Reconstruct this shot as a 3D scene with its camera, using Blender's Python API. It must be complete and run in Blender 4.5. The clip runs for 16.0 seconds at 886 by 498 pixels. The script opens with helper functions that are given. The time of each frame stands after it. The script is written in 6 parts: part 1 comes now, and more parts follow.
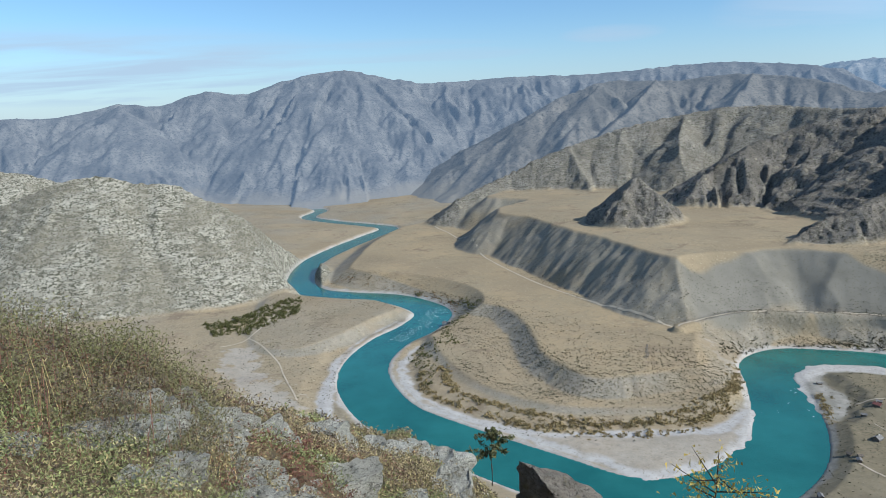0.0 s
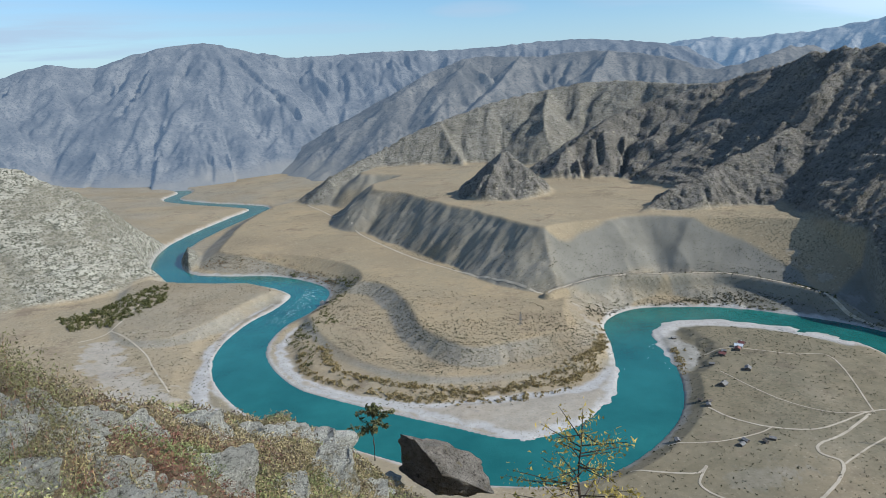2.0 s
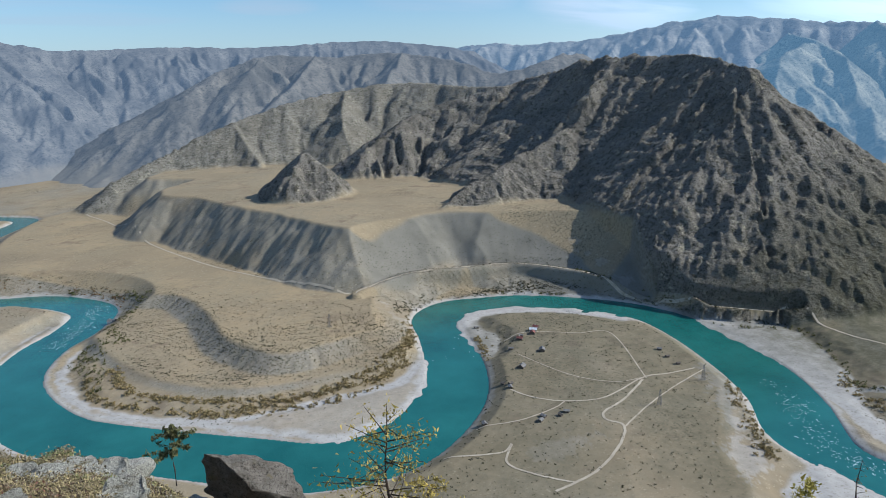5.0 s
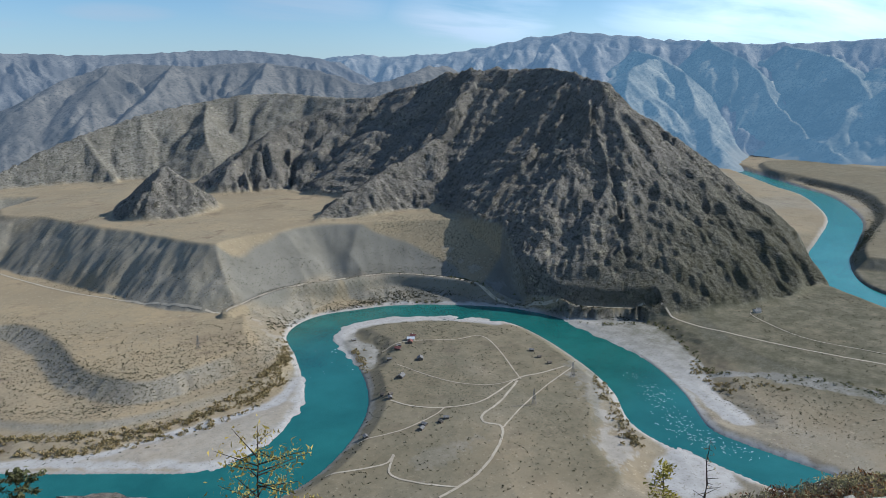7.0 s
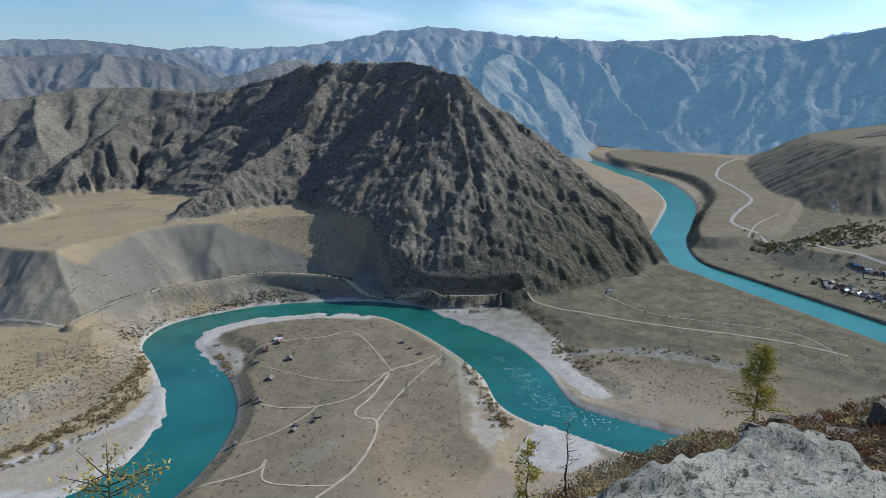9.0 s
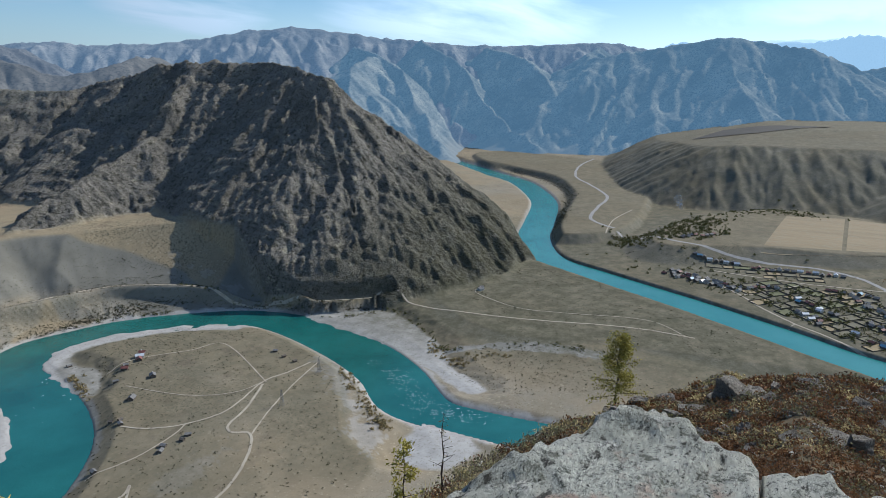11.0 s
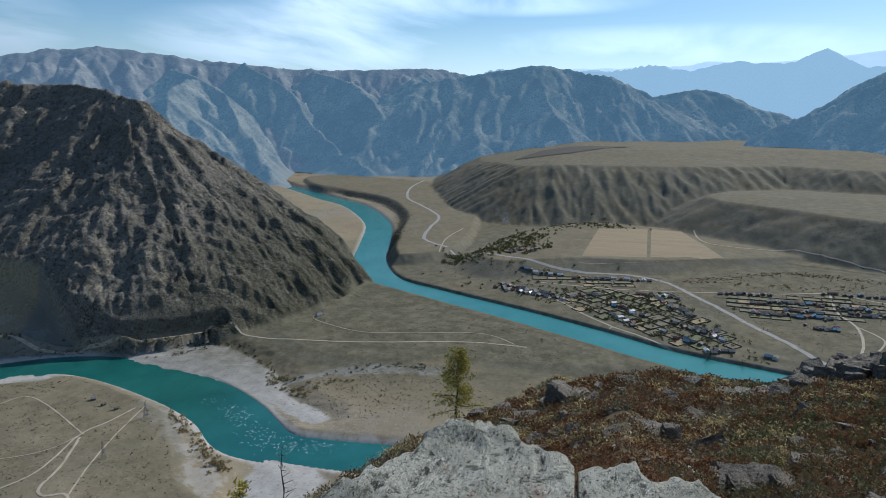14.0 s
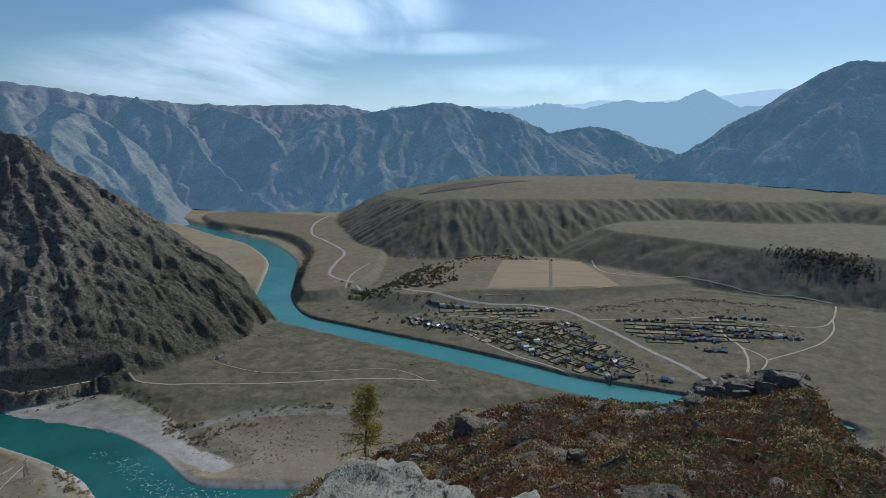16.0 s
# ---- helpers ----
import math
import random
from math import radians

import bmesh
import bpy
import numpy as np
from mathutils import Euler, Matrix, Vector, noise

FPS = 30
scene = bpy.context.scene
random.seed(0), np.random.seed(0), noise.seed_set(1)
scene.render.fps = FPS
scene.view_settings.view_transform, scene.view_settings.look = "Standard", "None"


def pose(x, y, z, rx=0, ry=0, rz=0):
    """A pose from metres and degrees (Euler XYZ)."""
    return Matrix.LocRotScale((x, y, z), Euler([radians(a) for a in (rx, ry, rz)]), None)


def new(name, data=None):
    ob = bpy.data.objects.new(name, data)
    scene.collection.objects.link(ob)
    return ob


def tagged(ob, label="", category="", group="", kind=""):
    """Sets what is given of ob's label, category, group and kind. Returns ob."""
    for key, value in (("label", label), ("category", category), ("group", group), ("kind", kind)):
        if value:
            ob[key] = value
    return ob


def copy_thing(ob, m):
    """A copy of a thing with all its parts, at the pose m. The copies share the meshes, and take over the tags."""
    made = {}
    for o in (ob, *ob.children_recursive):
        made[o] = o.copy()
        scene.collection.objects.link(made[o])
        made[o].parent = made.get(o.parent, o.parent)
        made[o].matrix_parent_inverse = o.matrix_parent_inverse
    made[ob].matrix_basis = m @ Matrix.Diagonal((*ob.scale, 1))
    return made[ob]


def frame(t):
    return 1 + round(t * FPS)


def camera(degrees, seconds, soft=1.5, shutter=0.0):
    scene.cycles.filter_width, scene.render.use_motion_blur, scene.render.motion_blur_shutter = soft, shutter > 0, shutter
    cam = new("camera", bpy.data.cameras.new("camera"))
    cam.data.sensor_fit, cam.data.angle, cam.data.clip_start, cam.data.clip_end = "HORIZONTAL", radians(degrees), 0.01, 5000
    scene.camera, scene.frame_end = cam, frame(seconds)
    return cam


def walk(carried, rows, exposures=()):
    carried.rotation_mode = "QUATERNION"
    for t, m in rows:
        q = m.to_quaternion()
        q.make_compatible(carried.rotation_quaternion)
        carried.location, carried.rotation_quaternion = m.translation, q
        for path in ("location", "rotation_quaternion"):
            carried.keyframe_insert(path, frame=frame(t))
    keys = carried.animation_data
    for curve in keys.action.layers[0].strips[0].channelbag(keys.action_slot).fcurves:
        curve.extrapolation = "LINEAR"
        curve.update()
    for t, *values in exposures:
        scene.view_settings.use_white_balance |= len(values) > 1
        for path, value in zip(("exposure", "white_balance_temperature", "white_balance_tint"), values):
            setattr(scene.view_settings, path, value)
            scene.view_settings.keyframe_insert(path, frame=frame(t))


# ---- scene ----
# ---------------------------------------------------------------- camera and walk
EYE = 320.0                       # height of the eye above the river, which is z = 0
cam = camera(66.1, 16.0, soft=0.5)
ROWS = [
    (0, 0.000, 0.450, 78.49, 1.99, -0.41), (0.5, 0.025, 0.449, 77.92, 1.67, -3.60),
    (1, 0.047, 0.448, 77.24, 1.70, -6.41), (1.5, 0.061, 0.446, 76.40, 2.19, -8.29),
    (2, 0.083, 0.442, 76.14, 1.98, -11.08), (2.5, 0.103, 0.438, 76.44, 1.44, -13.54),
    (3, 0.125, 0.432, 76.70, 1.03, -16.37), (3.5, 0.142, 0.427, 76.55, 0.79, -18.62),
    (4, 0.166, 0.418, 76.35, 0.86, -21.81), (4.2, 0.176, 0.414, 76.23, 0.92, -23.20),
    (6.3, 0.250, 0.374, 76.23, 0.78, -33.95), (6.5, 0.258, 0.368, 76.48, 0.78, -35.22),
    (7, 0.278, 0.354, 76.55, 0.54, -38.34), (7.5, 0.294, 0.340, 76.31, 0.45, -40.98),
    (8, 0.313, 0.323, 76.06, 0.48, -44.19), (8.5, 0.327, 0.309, 75.99, 0.45, -46.75),
    (9, 0.343, 0.291, 75.95, 0.30, -49.81), (9.2, 0.351, 0.282, 75.95, 0.22, -51.25),
    (11.3, 0.396, 0.213, 76.33, -0.09, -61.75), (11.5, 0.399, 0.208, 76.49, 0.16, -62.54),
    (12, 0.409, 0.187, 76.97, 0.03, -65.39), (12.5, 0.417, 0.170, 77.16, -0.37, -67.68),
    (13, 0.424, 0.152, 77.69, -0.63, -70.16), (13.5, 0.430, 0.134, 78.17, -0.54, -72.55),
    (14, 0.434, 0.118, 78.18, -0.49, -74.66), (14.5, 0.439, 0.101, 78.50, -0.60, -76.90),
    (15, 0.442, 0.084, 78.93, -0.76, -79.11), (15.5, 0.445, 0.070, 79.66, -0.74, -80.95),
    (16, 0.446, 0.057, 81.15, -0.56, -82.65),
]
EXPOSURES = [(0, 0.33, 6000, 8), (4, 0.26, 5980, 9), (8, 0.11, 5930, 9), (12, -0.02, 5980, 9), (14.5, -0.30, 6020, 8), (16, -0.53, 6050, 8)]
walk(cam, [(t, pose(x, y, EYE, rx, ry, rz)) for t, x, y, rx, ry, rz in ROWS], EXPOSURES)

# ---------------------------------------------------------------- sun and sky
SUN_AZ, SUN_EL = 115.0, 36.0      # azimuth clockwise from +y
sun_dir = Vector((math.sin(radians(SUN_AZ)) * math.cos(radians(SUN_EL)),
                  math.cos(radians(SUN_AZ)) * math.cos(radians(SUN_EL)), math.sin(radians(SUN_EL))))
sun = new("sun", bpy.data.lights.new("sun", "SUN"))
sun.data.energy, sun.data.angle, sun.data.color = 4.6, radians(0.53), (1.0, 0.94, 0.84)
sun.rotation_euler = sun_dir.to_track_quat("Z", "Y").to_euler()

world = bpy.data.worlds.new("sky")
world.use_nodes = True
scene.world = world


def node(tree, kind, **sets):
    n = tree.nodes.new(kind)
    for key, value in sets.items():
        if key in n.inputs:
            n.inputs[key].default_value = value
        elif key == "operation":
            n.operation = value
        elif key == "data_type":
            n.data_type = value
        elif key == "blend_type":
            n.blend_type = value
        elif key == "interpolation_type":
            n.interpolation_type = value
        elif key == "clamp":
            n.clamp = value
        elif key == "attribute_name":
            n.attribute_name = value
        elif key == "feature":
            n.feature = value
        elif key == "invert":
            n.invert = value
    return n


def times(tree, a, b):
    m = node(tree, "ShaderNodeMath", operation="MULTIPLY")
    for sock, value in ((m.inputs[0], a), (m.inputs[1], b)):
        if isinstance(value, (int, float)):
            sock.default_value = value
        else:
            tree.links.new(value, sock)
    return m.outputs[0]


def build_sky():
    tree = world.node_tree
    link = tree.links.new
    bg = tree.nodes["Background"]
    bg.inputs["Strength"].default_value = 0.098
    sky = node(tree, "ShaderNodeTexSky")
    sky.sky_type, sky.sun_disc = "NISHITA", False
    sky.sun_elevation, sky.sun_rotation = radians(SUN_EL), radians(SUN_AZ)
    sky.altitude, sky.air_density, sky.dust_density, sky.ozone_density = 700.0, 1.1, 0.5, 3.0
    # thin cirrus: noise on a flat layer high above, stretched along the wind
    geo = node(tree, "ShaderNodeTexCoord")
    split = node(tree, "ShaderNodeSeparateXYZ")
    link(geo.outputs["Generated"], split.inputs[0])
    up = node(tree, "ShaderNodeMath", operation="MAXIMUM")
    link(split.outputs["Z"], up.inputs[0])
    up.inputs[1].default_value = 0.0
    lift = node(tree, "ShaderNodeMath", operation="ADD")
    link(up.outputs[0], lift.inputs[0])
    lift.inputs[1].default_value = 0.09
    flat = node(tree, "ShaderNodeVectorMath", operation="DIVIDE")
    link(geo.outputs["Generated"], flat.inputs[0])
    link(lift.outputs[0], flat.inputs[1])
    mapping = node(tree, "ShaderNodeMapping")
    mapping.inputs["Rotation"].default_value = (0, 0, radians(35))
    mapping.inputs["Scale"].default_value = (0.30, 0.85, 0.0)
    mapping.inputs["Location"].default_value = (0.9, 0.35, 0.0)
    link(flat.outputs[0], mapping.inputs["Vector"])
    puff = node(tree, "ShaderNodeTexNoise", Scale=1.6, Detail=9.0, Roughness=0.55, Distortion=0.35)
    link(mapping.outputs[0], puff.inputs["Vector"])
    ramp = node(tree, "ShaderNodeValToRGB")
    ramp.color_ramp.elements[0].position, ramp.color_ramp.elements[1].position = 0.28, 0.58
    link(puff.outputs["Fac"], ramp.inputs["Fac"])
    # milky air towards the horizon
    # sheets of cirrus: bearing, height, half width and half depth in degrees, density
    bearing = node(tree, "ShaderNodeMath", operation="ARCTAN2")
    link(split.outputs["X"], bearing.inputs[0])
    link(split.outputs["Y"], bearing.inputs[1])
    height = node(tree, "ShaderNodeMath", operation="ARCSINE")
    link(split.outputs["Z"], height.inputs[0])
    sheet = None
    for az, el, wide, deep, dense in ((-26, 3.6, 22, 3.0, 0.9), (-5, 4.4, 14, 1.3, 0.6), (14, 5.4, 4, 0.7, 0.6), (27.7, 6.0, 6, 2.0, 0.6), (41, 5.2, 6.5, 2.6, 1.0), (63, 4.8, 12, 2.8, 0.95),
                                      (68, 7.4, 8, 2.4, 0.95), (75, 10.5, 8, 2.5, 0.95), (92, 4.6, 16, 1.6, 0.55), (80, 8.0, 10, 0.9, 0.6), (150, 25, 60, 14, 0.7), (-120, 30, 60, 16, 0.7)):
        far2 = None
        for src, middle, half in ((bearing, az, wide), (height, el, deep)):
            d = node(tree, "ShaderNodeMath", operation="SUBTRACT")
            link(src.outputs[0], d.inputs[0])
            d.inputs[1].default_value = radians(middle)
            d = times(tree, d.outputs[0], 1 / radians(half))
            d = times(tree, d, d)
            if far2 is not None:
                both = node(tree, "ShaderNodeMath", operation="ADD")
                link(far2, both.inputs[0])
                link(d, both.inputs[1])
                d = both.outputs[0]
            far2 = d
        lobe = node(tree, "ShaderNodeMapRange", clamp=True, interpolation_type="SMOOTHSTEP")
        link(far2, lobe.inputs["Value"])
        for key, value in (("From Min", 0.0), ("From Max", 1.6), ("To Min", dense), ("To Max", 0.0)):
            lobe.inputs[key].default_value = value
        if sheet is None:
            sheet = lobe.outputs[0]
        else:
            most = node(tree, "ShaderNodeMath", operation="MAXIMUM")
            link(sheet, most.inputs[0])
            link(lobe.outputs[0], most.inputs[1])
            sheet = most.outputs[0]
    cover = times(tree, sheet, ramp.outputs["Color"])
    low = node(tree, "ShaderNodeMapRange", clamp=True, interpolation_type="SMOOTHSTEP")
    link(split.outputs["Z"], low.inputs["Value"])
    for key, value in (("From Min", 0.0), ("From Max", 0.13), ("To Min", 0.55), ("To Max", 0.0)):
        low.inputs[key].default_value = value
    amount = node(tree, "ShaderNodeMath", operation="MAXIMUM")
    link(cover, amount.inputs[0])
    link(low.outputs[0], amount.inputs[1])
    mix = node(tree, "ShaderNodeMix", data_type="RGBA")
    link(amount.outputs[0], mix.inputs["Factor"])
    clear = node(tree, "ShaderNodeMix", data_type="RGBA", blend_type="MULTIPLY", Factor=1.0)
    clear.inputs["Factor"].default_value = 1.0
    link(sky.outputs["Color"], clear.inputs["A"])
    clear.inputs["B"].default_value = (0.84, 1.0, 1.12, 1)
    link(clear.outputs["Result"], mix.inputs["A"])
    # the milky air and the cirrus are brighter towards the sun
    toward = node(tree, "ShaderNodeVectorMath", operation="DOT_PRODUCT")
    link(geo.outputs["Generated"], toward.inputs[0])
    toward.inputs[1].default_value = tuple(sun_dir)
    glare = node(tree, "ShaderNodeMapRange", clamp=True, interpolation_type="SMOOTHSTEP")
    link(toward.outputs["Value"], glare.inputs["Value"])
    for key, value in (("From Min", 0.0), ("From Max", 0.95), ("To Min", 0.66), ("To Max", 1.95)):
        glare.inputs[key].default_value = value
    milk = node(tree, "ShaderNodeVectorMath", operation="SCALE")
    milk.inputs[0].default_value = (6.0, 7.6, 9.3)
    link(glare.outputs[0], milk.inputs["Scale"])
    link(milk.outputs[0], mix.inputs["B"])
    link(mix.outputs["Result"], bg.inputs["Color"])


build_sky()


# ---------------------------------------------------------------- materials
def material(name, rough=0.9):
    m = bpy.data.materials.new(name)
    m.use_nodes = True
    bsdf = m.node_tree.nodes["Principled BSDF"]
    bsdf.inputs["Roughness"].default_value = rough
    bsdf.inputs["Specular IOR Level"].default_value = 0.25
    return m, m.node_tree, bsdf


def noise_fac(tree, scale, detail=6.0, rough=0.6, lo=0.35, hi=0.65, stretch=None, coords="Position"):
    """A noise in metres, pushed to the range 0..1."""
    if coords == "Position":
        src = node(tree, "ShaderNodeNewGeometry").outputs["Position"]
    else:
        src = node(tree, "ShaderNodeTexCoord").outputs["Object"]
    if stretch:
        mp = node(tree, "ShaderNodeMapping")
        mp.inputs["Scale"].default_value = stretch[:3]
        if len(stretch) > 3:
            mp.inputs["Rotation"].default_value = [radians(a) for a in stretch[3:]]
        tree.links.new(src, mp.inputs["Vector"])
        src = mp.outputs[0]
    n = node(tree, "ShaderNodeTexNoise", Scale=scale, Detail=detail, Roughness=rough)
    tree.links.new(src, n.inputs["Vector"])
    r = node(tree, "ShaderNodeMapRange", clamp=True)
    tree.links.new(n.outputs["Fac"], r.inputs["Value"])
    r.inputs["From Min"].default_value, r.inputs["From Max"].default_value = lo, hi
    return r.outputs["Result"]


def blend(tree, fac, a, b, mode="MIX"):
    """Mix of two colours (tuples or sockets)."""
    m = node(tree, "ShaderNodeMix", data_type="RGBA", blend_type=mode)
    for sock, value in ((m.inputs["Factor"], fac), (m.inputs["A"], a), (m.inputs["B"], b)):
        if isinstance(value, (int, float)):
            sock.default_value = value
        elif isinstance(value, tuple):
            sock.default_value = (*value, 1)
        else:
            tree.links.new(value, sock)
    return m.outputs["Result"]


def bump(tree, bsdf, height, strength=0.5, distance=0.1):
    b = node(tree, "ShaderNodeBump", Strength=strength, Distance=distance)
    tree.links.new(height, b.inputs["Height"])
    tree.links.new(b.outputs[0], bsdf.inputs["Normal"])


def attr(tree, name):
    return node(tree, "ShaderNodeAttribute", attribute_name=name).outputs["Fac"]


def make_ground():
    """Steppe, scree, bedrock, gravel and tracks, chosen by the masks on the sheet."""
    m, t, b = material("ground", 0.95)
    b.inputs["Specular IOR Level"].default_value = 0.1
    grass = blend(t, noise_fac(t, 0.012, 8, 0.65), (0.345, 0.262, 0.155), (0.275, 0.225, 0.145))
    grass = blend(t, noise_fac(t, 0.12, 6, 0.7, 0.50, 0.80), grass, (0.21, 0.18, 0.12))
    grass = blend(t, noise_fac(t, 0.02, 8, 0.7, 0.56, 0.64), grass, (0.20, 0.145, 0.095))
    grass = blend(t, noise_fac(t, 0.6, 5, 0.7, 0.62, 0.76), grass, (0.15, 0.13, 0.085))
    grey = blend(t, noise_fac(t, 0.03, 8, 0.65), (0.27, 0.25, 0.21), (0.20, 0.19, 0.155))
    grey = blend(t, noise_fac(t, 0.35, 5, 0.7, 0.55, 0.7), grey, (0.11, 0.105, 0.075))
    grey = blend(t, noise_fac(t, 0.5, 2, 0.5, 0.64, 0.67), grey, (0.085, 0.082, 0.055))
    grass = blend(t, noise_fac(t, 0.4, 2, 0.5, 0.72, 0.75), grass, (0.10, 0.09, 0.055))
    col = blend(t, attr(t, "scree"), grass, grey)
    col = blend(t, noise_fac(t, 0.005, 6, 0.6, 0.48, 0.66), col, (0.25, 0.20, 0.13))
    col = blend(t, times(t, noise_fac(t, 0.33, 3, 0.65, 0.53, 0.60), noise_fac(t, 0.008, 5, 0.6, 0.50, 0.68)), col, (0.10, 0.09, 0.06))
    col = blend(t, times(t, noise_fac(t, 0.27, 4, 0.7, 0.60, 0.64), 0.6), col, (0.40, 0.34, 0.24))
    # ledges of pale rock with scrub between them; dark bands paint shade in cracks
    stone = blend(t, noise_fac(t, 0.03, 10, 0.7, 0.38, 0.62), (0.33, 0.312, 0.255), (0.24, 0.224, 0.178))
    ledge = noise_fac(t, 0.05, 7, 0.66, 0.50, 0.57, (1, 1, 4.0, 6, -4, 0))
    stone = blend(t, times(t, ledge, 0.7), stone, (0.44, 0.415, 0.34))
    stone = blend(t, noise_fac(t, 0.062, 7, 0.7, 0.53, 0.60, (1, 1, 3.6, 6, -4, 0)), stone, (0.13, 0.125, 0.095))
    stone = blend(t, noise_fac(t, 0.24, 4, 0.68, 0.51, 0.58), stone, (0.085, 0.085, 0.06))
    stone = blend(t, times(t, noise_fac(t, 0.012, 6, 0.65, 0.47, 0.58), 0.6), stone, (0.17, 0.155, 0.115))
    stone = blend(t, noise_fac(t, 0.5, 4, 0.7, 0.62, 0.70), stone, (0.45, 0.43, 0.36))
    dark = blend(t, noise_fac(t, 0.016, 9, 0.7, 0.40, 0.60), (0.26, 0.236, 0.20), (0.172, 0.158, 0.135))
    dark = blend(t, noise_fac(t, 0.055, 8, 0.72, 0.56, 0.64, (1, 1, 1.7)), dark, (0.38, 0.345, 0.26))
    dark = blend(t, noise_fac(t, 0.12, 6, 0.72, 0.53, 0.61), dark, (0.09, 0.084, 0.064))
    dark = blend(t, noise_fac(t, 0.42, 4, 0.7, 0.54, 0.64), dark, (0.05, 0.05, 0.036))
    dark = blend(t, times(t, noise_fac(t, 0.6, 3, 0.7, 0.62, 0.68), 0.7), dark, (0.36, 0.335, 0.26))
    stone = blend(t, attr(t, "dark"), stone, dark)
    rubble = blend(t, noise_fac(t, 0.02, 7, 0.65), (0.205, 0.193, 0.162), (0.165, 0.155, 0.128))
    rubble = blend(t, times(t, noise_fac(t, 0.3, 3, 0.7, 0.58, 0.64), 0.7), rubble, (0.14, 0.13, 0.095))
    col = blend(t, attr(t, "talus"), col, rubble)
    col = blend(t, attr(t, "rock"), col, stone)
    pebble = blend(t, noise_fac(t, 0.06, 8, 0.7), (0.45, 0.43, 0.40), (0.33, 0.315, 0.29))
    pebble = blend(t, times(t, noise_fac(t, 0.35, 4, 0.7, 0.56, 0.64), 0.6), pebble, (0.20, 0.185, 0.15))
    col = blend(t, attr(t, "gravel"), col, pebble)
    # dark olive paints the dimming of flats seen towards the sun
    col = blend(t, times(t, attr(t, "green"), noise_fac(t, 0.05, 8, 0.75, 0.12, 0.6)), col, (0.095, 0.09, 0.058))
    soil = blend(t, noise_fac(t, 1.3, 8, 0.7), (0.15, 0.11, 0.06), (0.07, 0.058, 0.035))
    soil = blend(t, noise_fac(t, 0.35, 5, 0.6, 0.5, 0.62), soil, (0.12, 0.082, 0.045))
    col = blend(t, attr(t, "turf"), col, soil)
    t.links.new(col, b.inputs["Base Color"])
    crag = node(t, "ShaderNodeTexNoise", Scale=0.075, Detail=9.0, Roughness=0.62)
    crag.noise_type = "RIDGED_MULTIFRACTAL"
    tilt = node(t, "ShaderNodeMapping")
    tilt.inputs["Scale"].default_value, tilt.inputs["Rotation"].default_value = (1, 1, 2.0), (radians(14), radians(-20), 0)
    t.links.new(node(t, "ShaderNodeNewGeometry").outputs["Position"], tilt.inputs["Vector"])
    t.links.new(tilt.outputs[0], crag.inputs["Vector"])
    h = blend(t, 0.45, noise_fac(t, 0.16, 8, 0.7, 0.2, 0.8, (1, 1, 1.8, 10, -14, 0)), times(t, crag.outputs["Fac"], 0.35))
    bm_node = node(t, "ShaderNodeBump", Distance=9.0)
    t.links.new(h, bm_node.inputs["Height"])
    rough_mask = node(t, "ShaderNodeMapRange", clamp=True)
    t.links.new(attr(t, "rock"), rough_mask.inputs["Value"])
    rough_mask.inputs["To Min"].default_value, rough_mask.inputs["To Max"].default_value = 0.06, 1.0
    calm = node(t, "ShaderNodeMapRange", clamp=True)
    t.links.new(attr(t, "dark"), calm.inputs["Value"])
    calm.inputs["To Min"].default_value, calm.inputs["To Max"].default_value = 0.6, 1.0
    t.links.new(times(t, rough_mask.outputs[0], calm.outputs[0]), bm_node.inputs["Strength"])
    t.links.new(bm_node.outputs[0], b.inputs["Normal"])
    return m


def make_water(name, deep, shallow, shine=0.5):
    m, t, b = material(name, 0.12)
    b.inputs["Specular IOR Level"].default_value = shine
    col = blend(t, noise_fac(t, 0.012, 6, 0.6, 0.35, 0.65, (1, 1, 0.01)), deep, shallow)
    t.links.new(col, b.inputs["Base Color"])
    bump(t, b, noise_fac(t, 0.35, 8, 0.65, 0.2, 0.8), 0.35, 0.35)
    return m


def make_far(name, base, dark, haze, strength):
    """Rock of a backdrop range on the horizon, blue air haze painted as emission."""
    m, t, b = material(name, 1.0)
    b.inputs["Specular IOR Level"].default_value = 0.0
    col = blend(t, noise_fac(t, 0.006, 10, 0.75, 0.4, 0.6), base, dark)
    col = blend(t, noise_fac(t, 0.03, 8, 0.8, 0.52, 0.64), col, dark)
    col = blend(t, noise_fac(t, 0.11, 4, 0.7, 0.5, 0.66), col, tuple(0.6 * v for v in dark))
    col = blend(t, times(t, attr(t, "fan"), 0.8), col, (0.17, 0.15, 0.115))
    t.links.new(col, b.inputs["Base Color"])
    # aerial haze painted on as an even blue glow
    b.inputs["Emission Color"].default_value = (*haze, 1)
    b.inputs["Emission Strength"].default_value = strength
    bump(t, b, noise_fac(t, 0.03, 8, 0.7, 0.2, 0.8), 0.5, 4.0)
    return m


def make_plain(name, a, b_col, scale=2.0, rough=0.9, relief=0.0, coords="Position", stretch=None, fine=None):
    m, t, b = material(name, rough)
    col = blend(t, noise_fac(t, scale, 8, 0.7, 0.35, 0.65, stretch, coords), a, b_col)
    if fine:
        col = blend(t, noise_fac(t, scale * 7, 6, 0.75, 0.5, 0.62, stretch, coords), col, fine)
    t.links.new(col, b.inputs["Base Color"])
    if relief:
        bump(t, b, noise_fac(t, scale * 3, 10, 0.75, 0.2, 0.8, stretch, coords), 0.7, relief)
    return m


